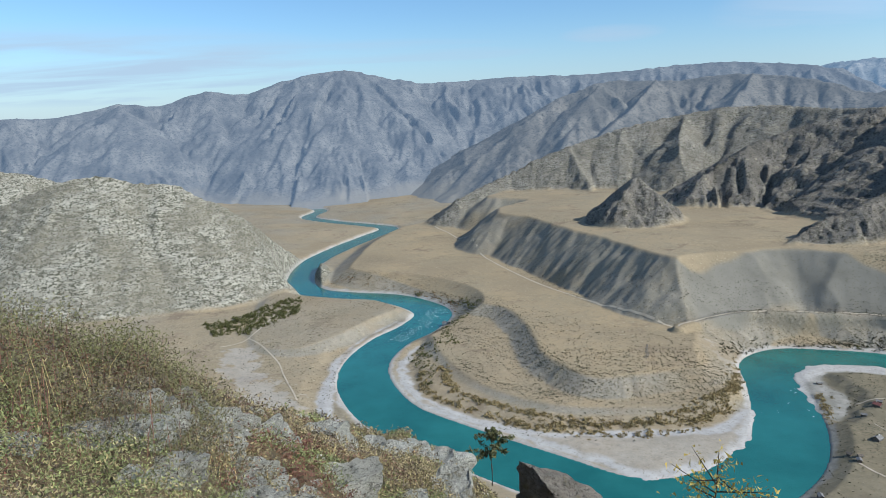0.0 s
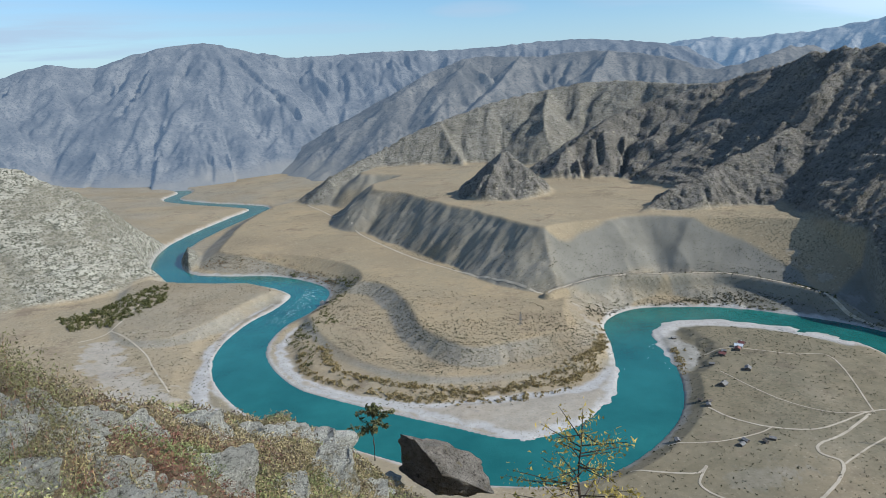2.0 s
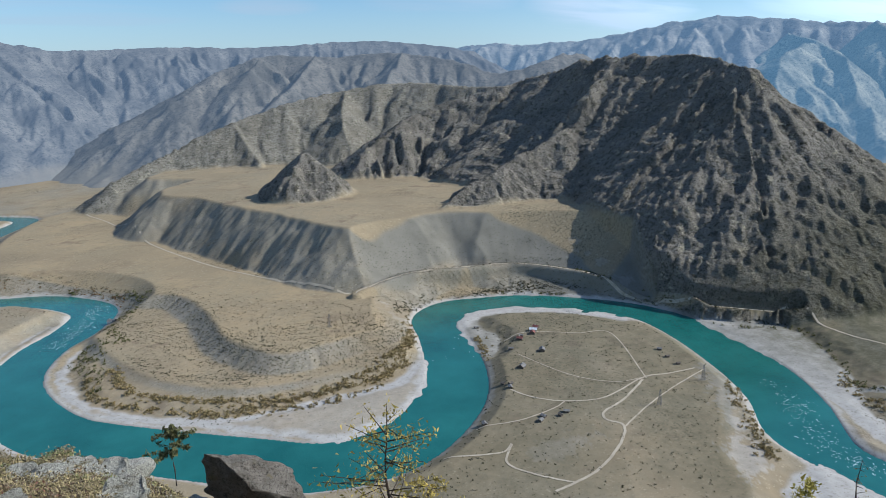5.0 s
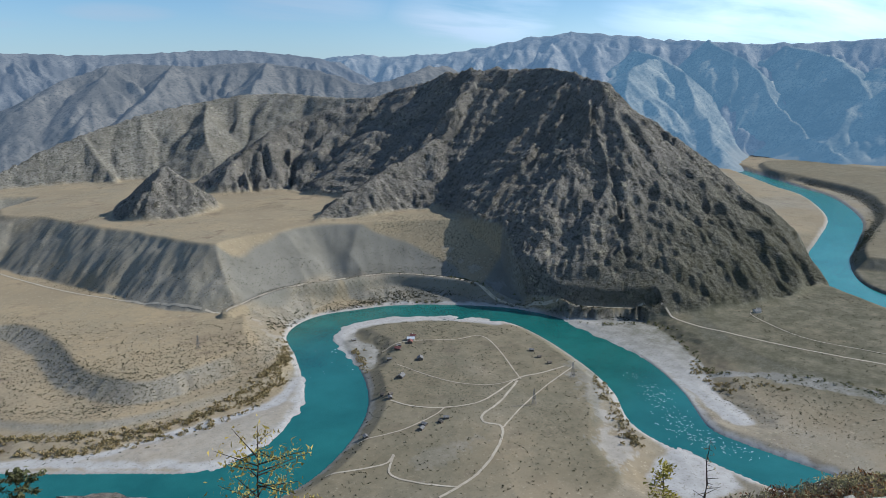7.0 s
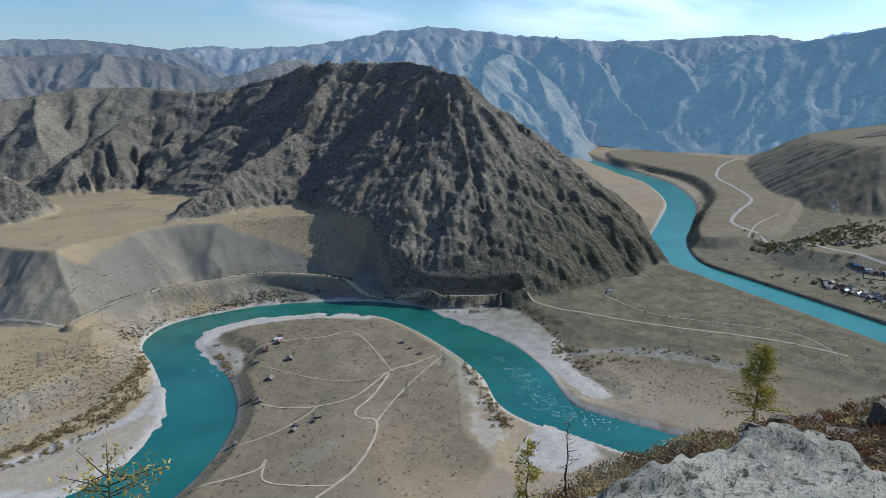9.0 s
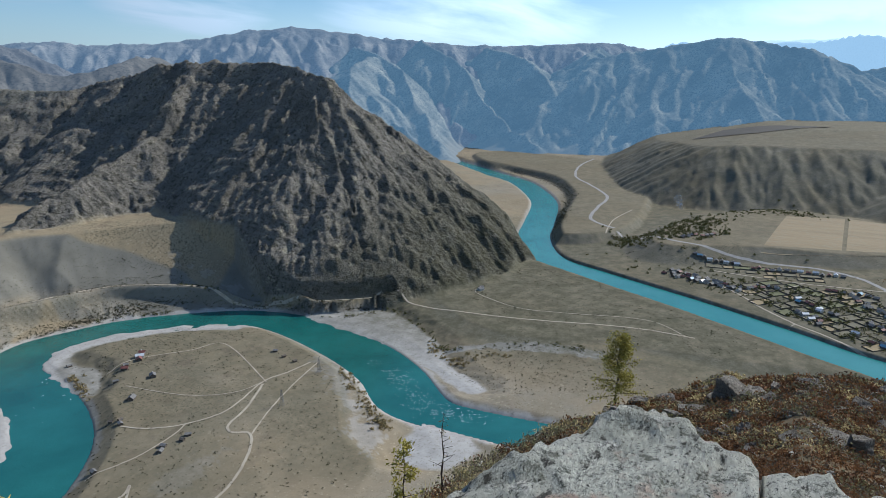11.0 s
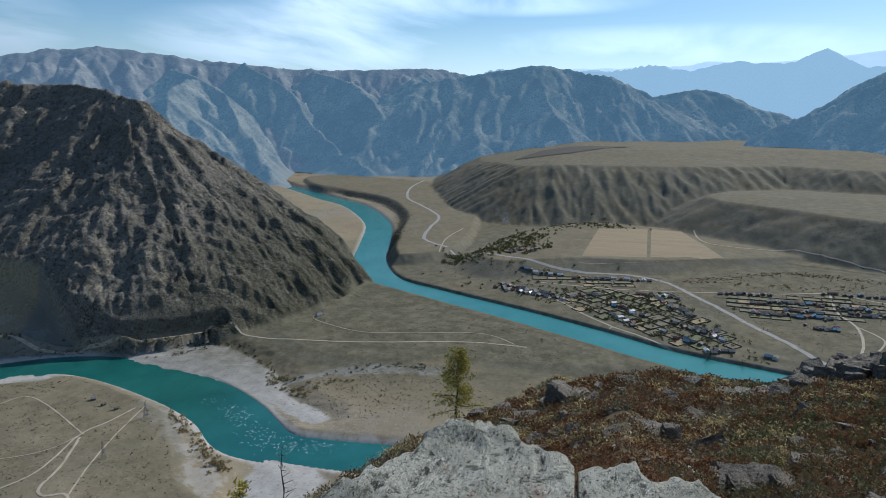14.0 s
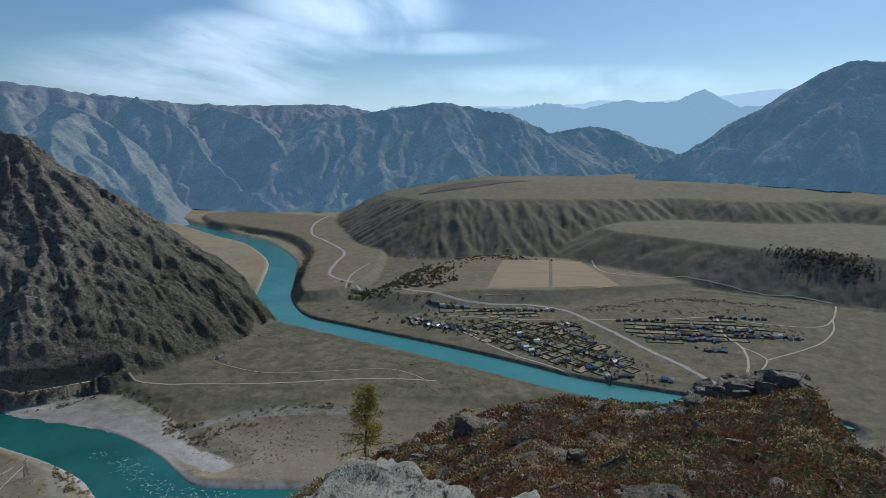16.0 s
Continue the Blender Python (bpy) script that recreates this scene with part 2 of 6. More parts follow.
M_GROUND = make_ground()
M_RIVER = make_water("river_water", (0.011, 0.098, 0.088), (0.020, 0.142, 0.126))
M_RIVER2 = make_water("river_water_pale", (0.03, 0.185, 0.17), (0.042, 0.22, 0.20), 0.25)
# the farther the range, the stronger and paler its painted haze
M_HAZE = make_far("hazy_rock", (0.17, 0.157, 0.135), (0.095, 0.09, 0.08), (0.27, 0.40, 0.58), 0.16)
M_FAR = make_far("far_rock_haze", (0.145, 0.14, 0.127), (0.075, 0.075, 0.073), (0.27, 0.41, 0.62), 0.23)
M_FAR0 = make_far("far_rock_east_haze", (0.24, 0.225, 0.20), (0.11, 0.115, 0.115), (0.24, 0.42, 0.66), 0.30)
M_FAR1 = make_far("far_rock_blue_haze", (0.24, 0.225, 0.18), (0.085, 0.088, 0.08), (0.18, 0.38, 0.60), 0.36)
M_FAR2 = make_far("far_rock_pale_haze", (0.13, 0.135, 0.13), (0.09, 0.10, 0.10), (0.36, 0.58, 0.80), 0.92)
M_FAR3 = make_far("far_rock_palest_haze", (0.14, 0.15, 0.16), (0.10, 0.11, 0.12), (0.48, 0.68, 0.92), 1.15)
M_TRACK = make_plain("pale_dust", (0.45, 0.39, 0.30), (0.33, 0.285, 0.215), 0.08)


# ---------------------------------------------------------------- height of the land
def hash2(ix, iy, seed):
    h = (ix.astype(np.int64) * 374761393 + iy.astype(np.int64) * 668265263 + seed * 974634777) & 0xFFFFFFFF
    h = ((h ^ (h >> 13)) * 1274126177) & 0xFFFFFFFF
    return (((h ^ (h >> 16)) & 0xFFFF) / 32767.5 - 1.0).astype(np.float32)


def vnoise(x, y, seed):
    ix, iy = np.floor(x), np.floor(y)
    fx, fy = (x - ix).astype(np.float32), (y - iy).astype(np.float32)
    fx, fy = fx * fx * fx * (fx * (fx * 6 - 15) + 10), fy * fy * fy * (fy * (fy * 6 - 15) + 10)
    a, b = hash2(ix, iy, seed), hash2(ix + 1, iy, seed)
    c, d = hash2(ix, iy + 1, seed), hash2(ix + 1, iy + 1, seed)
    return (a + (b - a) * fx) * (1 - fy) + (c + (d - c) * fx) * fy


def fbm(x, y, length, octaves, seed, gain=0.5):
    out, amp, f = 0, 1.0, 1.0 / length
    for i in range(octaves):
        out = out + amp * vnoise(x * f + 17.3 * i, y * f - 9.1 * i, seed + i)
        amp, f = amp * gain, f * 2.03
    return out


def crests(x, y, length, octaves, seed, gain=0.5):
    """Ridged noise, 0 in the hollows to about 1 on the crests."""
    out, amp, f, total = 0, 1.0, 1.0 / length, 0
    for i in range(octaves):
        out = out + amp * (1 - np.abs(vnoise(x * f + 5.7 * i, y * f + 3.3 * i, seed + i)))
        total, amp, f = total + amp, amp * gain, f * 2.07
    return out / total


def smooth(a, b, v):
    u = np.clip((v - a) / (b - a), 0, 1)
    return u * u * (3 - 2 * u)


def soft_max(a, b, k):
    return np.maximum(a, b) + np.maximum(k - np.abs(a - b), 0) ** 2 / (4 * k)


def spline(points, steps=6, closed=False):
    """Points along a Catmull-Rom curve through the control points."""
    p = np.array(points, float)
    n, out = len(p), []
    for i in range(n if closed else n - 1):
        if closed:
            a, b, c, d = p[i - 1], p[i], p[(i + 1) % n], p[(i + 2) % n]
        else:
            a, b, c, d = p[max(i - 1, 0)], p[i], p[i + 1], p[min(i + 2, n - 1)]
        for j in range(steps):
            t = j / steps
            out.append(0.5 * (2 * b + (c - a) * t + (2 * a - 5 * b + 4 * c - d) * t * t + (3 * b - a - 3 * c + d) * t ** 3))
    if not closed:
        out.append(p[-1])
    return np.array(out)


def near_line(x, y, line, reach):
    """Distance to a line, length along it and the line's third value there; far points get the reach."""
    d, s, v = np.full(x.shape, reach, np.float32), np.zeros(x.shape, np.float32), np.zeros(x.shape, np.float32)
    run = 0.0
    for a, b in zip(line[:-1], line[1:]):
        seg = math.hypot(b[0] - a[0], b[1] - a[1]) + 1e-6
        box = ((x > min(a[0], b[0]) - reach) & (x < max(a[0], b[0]) + reach)
               & (y > min(a[1], b[1]) - reach) & (y < max(a[1], b[1]) + reach)).nonzero()[0]
        if len(box):
            px, py = x[box] - a[0], y[box] - a[1]
            t = np.clip((px * (b[0] - a[0]) + py * (b[1] - a[1])) / seg ** 2, 0, 1)
            dd = np.hypot(px - t * (b[0] - a[0]), py - t * (b[1] - a[1]))
            hit = dd < d[box]
            idx = box[hit]
            d[idx], s[idx] = dd[hit], run + t[hit] * seg
            if len(a) > 2:
                v[idx] = a[2] + (b[2] - a[2]) * t[hit]
        run += seg
    return d, s, v


def erode(x, y, gx, gy, wave, octaves, seed, gain=0.46, branch=0.75):
    """Branching gullies that run down the slope (gx, gy): about -1 in the beds to 1 on the ribs."""
    steep = np.hypot(gx, gy) + 1e-4
    px, py = (-gy / steep).astype(np.float32), (gx / steep).astype(np.float32)
    out, sx, sy = np.zeros(x.shape, np.float32), np.zeros(x.shape, np.float32), np.zeros(x.shape, np.float32)
    amp, f = 1.0, 1.0 / wave
    for o in range(octaves):
        dx, dy = px - branch * sy, py + branch * sx
        norm = np.hypot(dx, dy) + 1e-4
        dx, dy = dx / norm, dy / norm
        u, v = x * f + 3.7 * o, y * f - 1.9 * o
        iu, iv = np.floor(u), np.floor(v)
        fu, fv = (u - iu).astype(np.float32), (v - iv).astype(np.float32)
        total, a, b = 0.0, 0.0, 0.0
        for i in (-1, 0, 1):
            for j in (-1, 0, 1):
                qx = fu - i - 0.5 - 0.42 * hash2(iu + i, iv + j, seed + o)
                qy = fv - j - 0.5 - 0.42 * hash2(iu + i, iv + j, seed + o + 50)
                w = np.exp(-2.6 * (qx * qx + qy * qy))
                phase = 6.2832 * (qx * dx + qy * dy) + 3.0 * hash2(iu + i, iv + j, seed + o + 90)
                total, a, b = total + w, a + w * np.cos(phase), b - w * np.sin(phase)
        a, b = a / total, b / total
        out = out + amp * a
        sx, sy = sx + amp * b * dx, sy + amp * b * dy
        amp, f = amp * gain, f * 2.0
    return out


def grid_slope(x, y, h):
    """Slope of the land on a bent grid of places."""
    xi, xj = np.gradient(x)
    yi, yj = np.gradient(y)
    hi, hj = np.gradient(h)
    for _ in range(3):
        for g in (hi, hj):
            g[1:-1] = (g[:-2] + 2 * g[1:-1] + g[2:]) / 4
            g[:, 1:-1] = (g[:, :-2] + 2 * g[:, 1:-1] + g[:, 2:]) / 4
    det = xi * yj - xj * yi
    det = np.where(np.abs(det) < 1e-6, 1e-6, det)
    return (hi * yj - hj * yi) / det, (hj * xi - hi * xj) / det


def ridge_height(x, y, line, slope, gully, length, seed, reach, fine=0.22):
    """Land that falls away from a crest line (x, y, z) with spurs and gullies square to it."""
    best, d, s = np.full(x.shape, -999, np.float32), np.zeros(x.shape, np.float32), np.zeros(x.shape, np.float32)
    run = 0.0
    for a, b in zip(line[:-1], line[1:]):
        seg = math.hypot(b[0] - a[0], b[1] - a[1]) + 1e-6
        box = ((x > min(a[0], b[0]) - reach) & (x < max(a[0], b[0]) + reach)
               & (y > min(a[1], b[1]) - reach) & (y < max(a[1], b[1]) + reach)).nonzero()[0]
        if len(box):
            px, py = x[box] - a[0], y[box] - a[1]
            t = np.clip((px * (b[0] - a[0]) + py * (b[1] - a[1])) / seg ** 2, 0, 1)
            dd = np.hypot(px - t * (b[0] - a[0]), py - t * (b[1] - a[1]))
            val = a[2] + (b[2] - a[2]) * t - slope * dd
            hit = val > best[box]
            idx = box[hit]
            best[idx], d[idx], s[idx] = val[hit], dd[hit], run + t[hit] * seg
        run += seg
    on = (best > -300).nonzero()[0]
    xs, ys, dn, sn = x[on], y[on], d[on], s[on]
    wob = fbm(xs, ys, length * 1.6, 3, seed + 40) * length * 0.2
    g = 1 - crests((sn + wob) / length, dn / (length * 7.0) + seed, 1.0, 4, seed)
    g2 = 1 - crests((sn + wob) / (length * 0.33), dn / (length * 3.0) + seed, 1.0, 4, seed + 9)
    ramp = np.clip(dn / (length * 0.9), 0.04, 1)
    best[on] += (0.35 - g) * gully * 1.5 * ramp + (0.35 - g2) * gully * fine * np.clip(dn / (length * 0.3), 0.05, 1)
    return best


def inside_distance(x, y, ring, reach):
    """Signed distance to a closed outline, positive inside."""
    closed = np.vstack([ring, ring[:1]])
    d, s, _ = near_line(x, y, closed, reach)
    inside = np.zeros(x.shape, bool)
    box = ((x > ring[:, 0].min()) & (x < ring[:, 0].max()) & (y > ring[:, 1].min()) & (y < ring[:, 1].max())).nonzero()[0]
    bx, by, odd = x[box], y[box], np.zeros(len(box), bool)
    for a, b in zip(closed[:-1], closed[1:]):
        if a[1] != b[1]:
            odd ^= ((by > a[1]) != (by > b[1])) & (bx < a[0] + (by - a[1]) * (b[0] - a[0]) / (b[1] - a[1]))
    inside[box] = odd
    return np.where(inside, d, np.where(d > reach - 0.5, -9999, -d)), s


# rivers: x, y and half the width
RIVER = [(-500, 2420, 18), (-410, 2300, 20), (-425, 2150, 22), (-330, 2040, 22), (-216, 1955, 24), (-150, 1885, 26), (-191, 1770, 26),
         (-251, 1616, 26), (-291, 1461, 26), (-283, 1308, 27), (-242, 1215, 27), (-168, 1176, 28), (-85, 1147, 28),
         (-21, 1064, 30), (-41, 984, 30), (-80, 924, 29), (-104, 848, 30), (-100, 772, 33), (-64, 687, 34), (-6, 628, 35),
         (83, 553, 37), (140, 510, 38), (210, 505, 38), (288, 555, 37), (335, 620, 34), (370, 715, 32), (391, 780, 33),
         (432, 806, 36), (479, 800, 34), (535, 786, 29), (597, 740, 26), (648, 672, 29), (657, 588, 36), (629, 477, 39),
         (590, 398, 37), (548, 346, 36), (535, 308, 29), (537, 270, 26), (541, 215, 28), (550, 120, 32), (590, 10, 36), (660, -110, 40)]
RIVER2 = [(2600, 1500, 30), (2370, 1220, 33), (2180, 1010, 38), (2040, 850, 38), (1757, 668, 36), (1491, 574, 36), (1315, 518, 35), (1166, 432, 34),
          (1095, 318, 36), (1014, 161, 38), (941, 31, 38), (885, -60, 38), (840, -180, 40), (780, -340, 42)]
# gravel bars: outlines on the flat by the water
BARS = [
    [(-37, 903), (-64, 833), (-58, 778), (-41, 725), (-10, 683), (43, 642), (92, 601), (138, 563), (168, 536), (203, 540), (238, 556), (277, 587), (302, 621), (325, 669),
     (306, 663), (272, 636), (236, 627), (192, 628), (144, 629), (98, 633), (55, 651), (7, 689), (-18, 717), (-37, 750), (-49, 800), (-48, 855)],
    [(688, 610), (725, 580), (768, 540), (750, 478), (690, 388), (640, 345), (612, 290), (590, 300), (620, 365), (648, 420), (668, 495)],
    [(511, 311), (513, 283), (509, 255), (488, 238), (452, 250), (440, 285), (468, 303)],
    [(445, 785), (409, 757), (386, 692), (386, 638), (411, 655), (431, 685), (428, 717), (438, 746), (472, 756), (553, 715), (604, 650), (618, 664), (566, 735), (503, 778)],
    [(-138, 870), (-134, 780), (-128, 700), (-92, 640), (-104, 640), (-146, 700), (-150, 790), (-145, 870), (-118, 940), (-84, 1000), (-76, 1012), (-110, 955)],
]
# pale strips of bare stones that stand dry: an old arm of the river, a worn bank, slips and a quarried patch
STRIPS = [
    [(673, 381), (704, 346), (728, 299), (747, 247), (745, 203), (732, 199), (722, 243), (711, 291), (692, 340), (665, 373)],
    [(571, 480), (588, 465), (549, 418), (497, 363), (454, 318), (425, 308), (435, 334), (477, 381), (514, 431)],
    [(330, 835), (345, 800), (352, 760), (340, 745), (328, 770), (318, 820)],
    [(668, 860), (690, 790), (690, 735), (680, 740), (676, 790), (655, 850)],
    [(300, 440), (345, 445), (372, 425), (350, 405), (310, 400), (290, 415)],
    [(-270, 905), (-235, 830), (-180, 740), (-150, 700), (-200, 690), (-260, 770), (-300, 860)],
]
# terraces: outline, height of the top, steepness of the front, depth and spacing of its gullies
LOW = dict(ring=[(-10, 1010), (30, 1080), (90, 1030), (200, 900), (330, 800), (345, 740), (300, 680), (200, 665), (110, 680), (40, 740), (0, 830), (-20, 930)],
           top=11, slope=0.35, gully=0.5, length=20)
MID = dict(ring=[(-180, 1345), (-165, 1275), (-67, 1207), (39, 1080), (52, 1030), (95, 987), (116, 889), (118, 805), (142, 741), (175, 712), (255, 728),
                 (300, 752), (325, 850), (420, 960), (300, 1500), (60, 1850), (-80, 1780), (-150, 1600)],
           top=26, slope=0.45, gully=2.0, length=14)
HIGH = dict(ring=[(210, 1660), (140, 1540), (124, 1450), (172, 1405), (238, 1232), (299, 1070), (345, 960), (410, 985), (530, 1005), (625, 915), (668, 830), (690, 770),
                  (900, 900), (1000, 1300), (700, 1800), (300, 1900), (120, 1750)],
            top=100, slope=0.80, gully=3.0, length=13, wash=1.2, rise=0.035, round=7)
EAST = dict(ring=[(2250, 385), (2090, 300), (2070, 200), (2095, -18), (2153, -245), (2256, -440), (2160, -660), (2230, -900), (2250, -1300),
                  (4300, -1500), (4600, 300), (3400, 640), (2800, 590), (2520, 520)],
            top=154, slope=0.48, gully=4.0, length=42, wash=4.0, rise=0.066, round=45, back=1200)
EAST2 = dict(ring=[(1900, -215), (1800, -225), (1725, -285), (1668, -360), (1610, -414), (1549, -490), (1515, -566), (1480, -630), (1420, -860), (1600, -1300), (2200, -1300), (2150, -700), (2050, -350)],
             top=100, slope=0.52, gully=3.0, length=45, wash=1.2, rise=0.02, round=14)
FIELDS = dict(ring=[(1270, 250), (1335, 80), (1360, -75), (1500, -385), (1560, -420), (1700, -180), (1760, 60), (1650, 190), (1450, 260)],
              top=32, slope=0.4, gully=1.0, length=25)
CLIFF = dict(ring=[(1300, 470), (1560, 525), (1830, 600), (2110, 760), (2260, 960), (2420, 1180), (2700, 1300), (3000, 900), (2500, 600), (1900, 420), (1420, 360)],
             top=24, slope=0.7, gully=2.0, length=20)
TONGUE = dict(ring=[(880, 500), (1000, 470), (1095, 420), (1035, 300), (960, 170), (880, 40), (830, -60), (800, 60), (780, 200), (745, 330), (800, 440)],
              top=13, slope=0.16, gully=0.5, length=30)
ISLAND = dict(ring=[(420, 720), (470, 745), (555, 700), (610, 600), (575, 480), (520, 420), (440, 350), (410, 300), (300, 290), (200, 420), (215, 470), (300, 560), (390, 640)],
              top=8, slope=0.3, gully=0.5, length=30)
WEST = dict(ring=[(-300, 1180), (-250, 1150), (-170, 1120), (-95, 1090), (-70, 1050), (-110, 1000), (-150, 940), (-200, 880), (-260, 900), (-290, 1000)],
            top=13, slope=0.3, gully=0.5, length=30)
# the road cut along the steep bank: x, y, z
BENCH = [(304, 850, 33), (318, 858, 35), (405, 893, 36), (491, 881, 36), (575, 858, 35), (640, 785, 31), (671, 709, 25), (708, 622, 16), (765, 558, 14), (794, 535, 13)]
# crests of hills and mountains: line (x, y, z), fall, depth and spacing of gullies, reach
CRESTS = dict(
    nose=([(1144, 477, 3), (1142, 508, 36), (1129, 622, 149), (1100, 710, 229), (1054, 777, 279), (1020, 836, 327), (1069, 979, 352),
           (1061, 1060, 354), (1010, 1187, 353), (998, 1313, 332), (961, 1426, 304)], 0.78, 24, 80, 700),
    nose_front=([(1017, 841, 322), (945, 778, 258), (892, 693, 173), (842, 632, 97), (792, 578, 14)], 1.0, 12, 80, 500),
    nose_low=([(1100, 710, 222), (1010, 600, 130), (915, 515, 18)], 0.85, 16, 55, 400),
    nose_rib=([(1010, 820, 315), (1000, 730, 255), (985, 660, 193), (960, 590, 130), (958, 530, 62)], 1.0, 10, 40, 400),
    west_flank=([(1040, 1070, 335), (930, 1010, 225), (820, 925, 125), (750, 860, 78)], 0.75, 16, 70, 500),
    nose_west=([(960, 860, 255), (860, 812, 165), (785, 775, 100), (728, 740, 48)], 0.9, 12, 60, 400),
    shoulder=([(998, 1313, 330), (961, 1426, 304), (782, 1531, 253), (631, 1491, 196), (534, 1422, 140)], 0.62, 18, 65, 500),
    tip_a=([(960, 1242, 270), (846, 1238, 204), (716, 1237, 149), (634, 1230, 106)], 0.72, 10, 45, 350),
    tip_b=([(900, 1087, 240), (732, 1073, 180), (599, 1039, 134), (527, 1018, 104)], 0.72, 9, 40, 350),
    knoll=([(366, 1272, 184), (385, 1300, 166)], 0.82, 5, 30, 200),
    west_hill=([(-860, 1190, 150), (-717, 1237, 208), (-638, 1269, 223), (-566, 1291, 205), (-508, 1305, 200), (-468, 1309, 174), (-415, 1306, 152), (-365, 1286, 108), (-335, 1266, 62)], 0.74, 10, 75, 500),
    west_back=([(-1300, 1500, 300), (-1020, 1390, 262), (-891, 1388, 233), (-808, 1439, 205), (-740, 1500, 150)], 0.62, 14, 60, 500),
    grey_cliffs=([(42, 1780, 90), (183, 1880, 142), (350, 1930, 205), (598, 1980, 269), (864, 1930, 306), (997, 1700, 292), (1010, 1450, 300)], 0.60, 18, 95, 800),
    grey_spur=([(366, 1925, 204), (372, 1800, 150), (380, 1700, 105)], 0.8, 14, 45, 300),
    grey_spur_b=([(700, 1960, 285), (620, 1780, 215), (590, 1620, 130)], 0.7, 16, 50, 400),
)
DARK = ("nose", "nose_rib", "nose_front", "nose_low", "nose_west", "west_flank", "shoulder", "tip_a", "tip_b", "knoll")
SKYLINE = dict(
    skyline=([(-2300, 2500, 330), (-1757, 2793, 345), (-1585, 2893, 347), (-1370, 3001, 393), (-1227, 3063, 381), (-1044, 3130, 440), (-859, 3186, 422),
              (-632, 3238, 497), (-375, 3278, 515), (-89, 3298, 450), (340, 3332, 463), (740, 3318, 466), (1121, 3262, 488), (1388, 3212, 494),
              (1654, 3084, 459)], 0.52, 75, 170, 1400),
    spur_a=([(-351, 3281, 508), (-190, 3111, 342), (31, 2933, 218), (120, 2747, 161)], 0.55, 30, 110, 700),
    spur_b=([(-648, 3185, 480), (-561, 2998, 331), (-362, 2827, 211), (-314, 2631, 55)], 0.55, 30, 110, 700),
    spur_c=([(-1031, 3082, 428), (-897, 2915, 272), (-786, 2740, 161), (-717, 2551, 65)], 0.52, 30, 110, 700),
    spur_d=([(-1286, 2821, 385), (-1156, 2633, 265), (-1027, 2443, 149)], 0.52, 30, 110, 700),
    spur_e=([(198, 3244, 433), (308, 3034, 261), (194, 2843, 166)], 0.55, 30, 110, 700))
SKYLINE_EAST = dict(
    skyline=([(1121, 3262, 470), (1388, 3212, 490), (1654, 3084, 459), (1818, 2932, 472), (1971, 2770, 461), (2234, 2496, 498), (2456, 2204, 552),
              (2648, 1883, 518), (2790, 1566, 484), (2921, 1305, 476), (3111, 939, 491), (3207, 776, 465)], 0.56, 55, 190, 1400))
BROWN = dict(
    brown=([(-60, 2580, 50), (60, 2625, 110), (271, 2686, 247), (609, 2732, 402), (911, 2647, 399), (1096, 2576, 415), (1274, 2380, 382),
            (1384, 2200, 328), (1634, 2149, 389), (1800, 2250, 400)], 0.56, 40, 190, 1100),
    spur_a=([(607, 2631, 395), (469, 2557, 266), (309, 2481, 180), (138, 2396, 72), (36, 2300, 34)], 0.6, 20, 90, 600),
    spur_b=([(818, 2626, 406), (660, 2411, 289), (502, 2245, 203), (420, 2120, 120)], 0.6, 20, 90, 600),
    spur_c=([(1127, 2508, 411), (1017, 2339, 333), (896, 2173, 290)], 0.6, 20, 90, 600))
EASTERN = dict(
    spur_a=([(2613, 1933, 470), (2527, 1654, 394), (2363, 1483, 281), (2206, 1299, 163), (2030, 1144, 87)], 0.85, 22, 150, 700),
    spur_b=([(2780, 1684, 500), (2687, 1417, 373), (2541, 1234, 231), (2394, 1046, 142), (2290, 900, 100)], 0.85, 22, 140, 700),
    spur_c=([(2971, 1436, 470), (2840, 1199, 424), (2671, 1036, 335), (2500, 871, 195), (2360, 750, 120)], 0.85, 20, 130, 700),
    spur_d=([(2969, 428, 493), (2730, 335, 354), (2490, 227, 250)], 0.66, 20, 130, 600),
    spur_e=([(3000, 781, 417), (2726, 639, 320), (2444, 528, 200)], 0.66, 20, 130, 600),
    spur_f=([(2539, 1778, 423), (2272, 1693, 369), (2053, 1541, 253), (1863, 1349, 147)], 0.66, 22, 140, 700),
    spur_g=([(3173, -216, 398), (2985, -167, 304), (2796, -147, 250)], 0.62, 20, 130, 600),
    peaks=([(3100, 950, 470), (2857, 913, 418), (2915, 705, 445), (2941, 587, 470), (2970, 419, 496), (2987, 273, 481), (2948, 101, 437), (2899, -65, 367)], 0.60, 65, 150, 800),
    knobs=([(3199, -46, 358), (3192, -223, 398), (3182, -335, 391), (3165, -471, 337), (3140, -615, 294), (3080, -760, 190), (3020, -880, 60)], 0.58, 40, 120, 600))
SOUTHERN = dict(
    big=([(2947, -556, 262), (2974, -673, 303), (3065, -915, 434), (3150, -1138, 569), (3169, -1229, 641), (3123, -1341, 681), (3084, -1429, 670), (3000, -1800, 720)], 0.70, 60, 170, 1000),
    big_foot=([(3065, -915, 420), (2900, -950, 330), (2760, -940, 200)], 0.60, 40, 120, 600))
PALE = dict(
    pale=([(4266, 900, 545), (4266, 531, 556), (4297, 149, 542), (4199, -88, 570), (4190, -287, 544), (4166, -527, 586), (4130, -761, 568), (4090, -950, 638),
           (4041, -1141, 548), (3992, -1303, 555), (3955, -1411, 499), (3800, -1700, 520)], 1.7, 70, 200, 900))
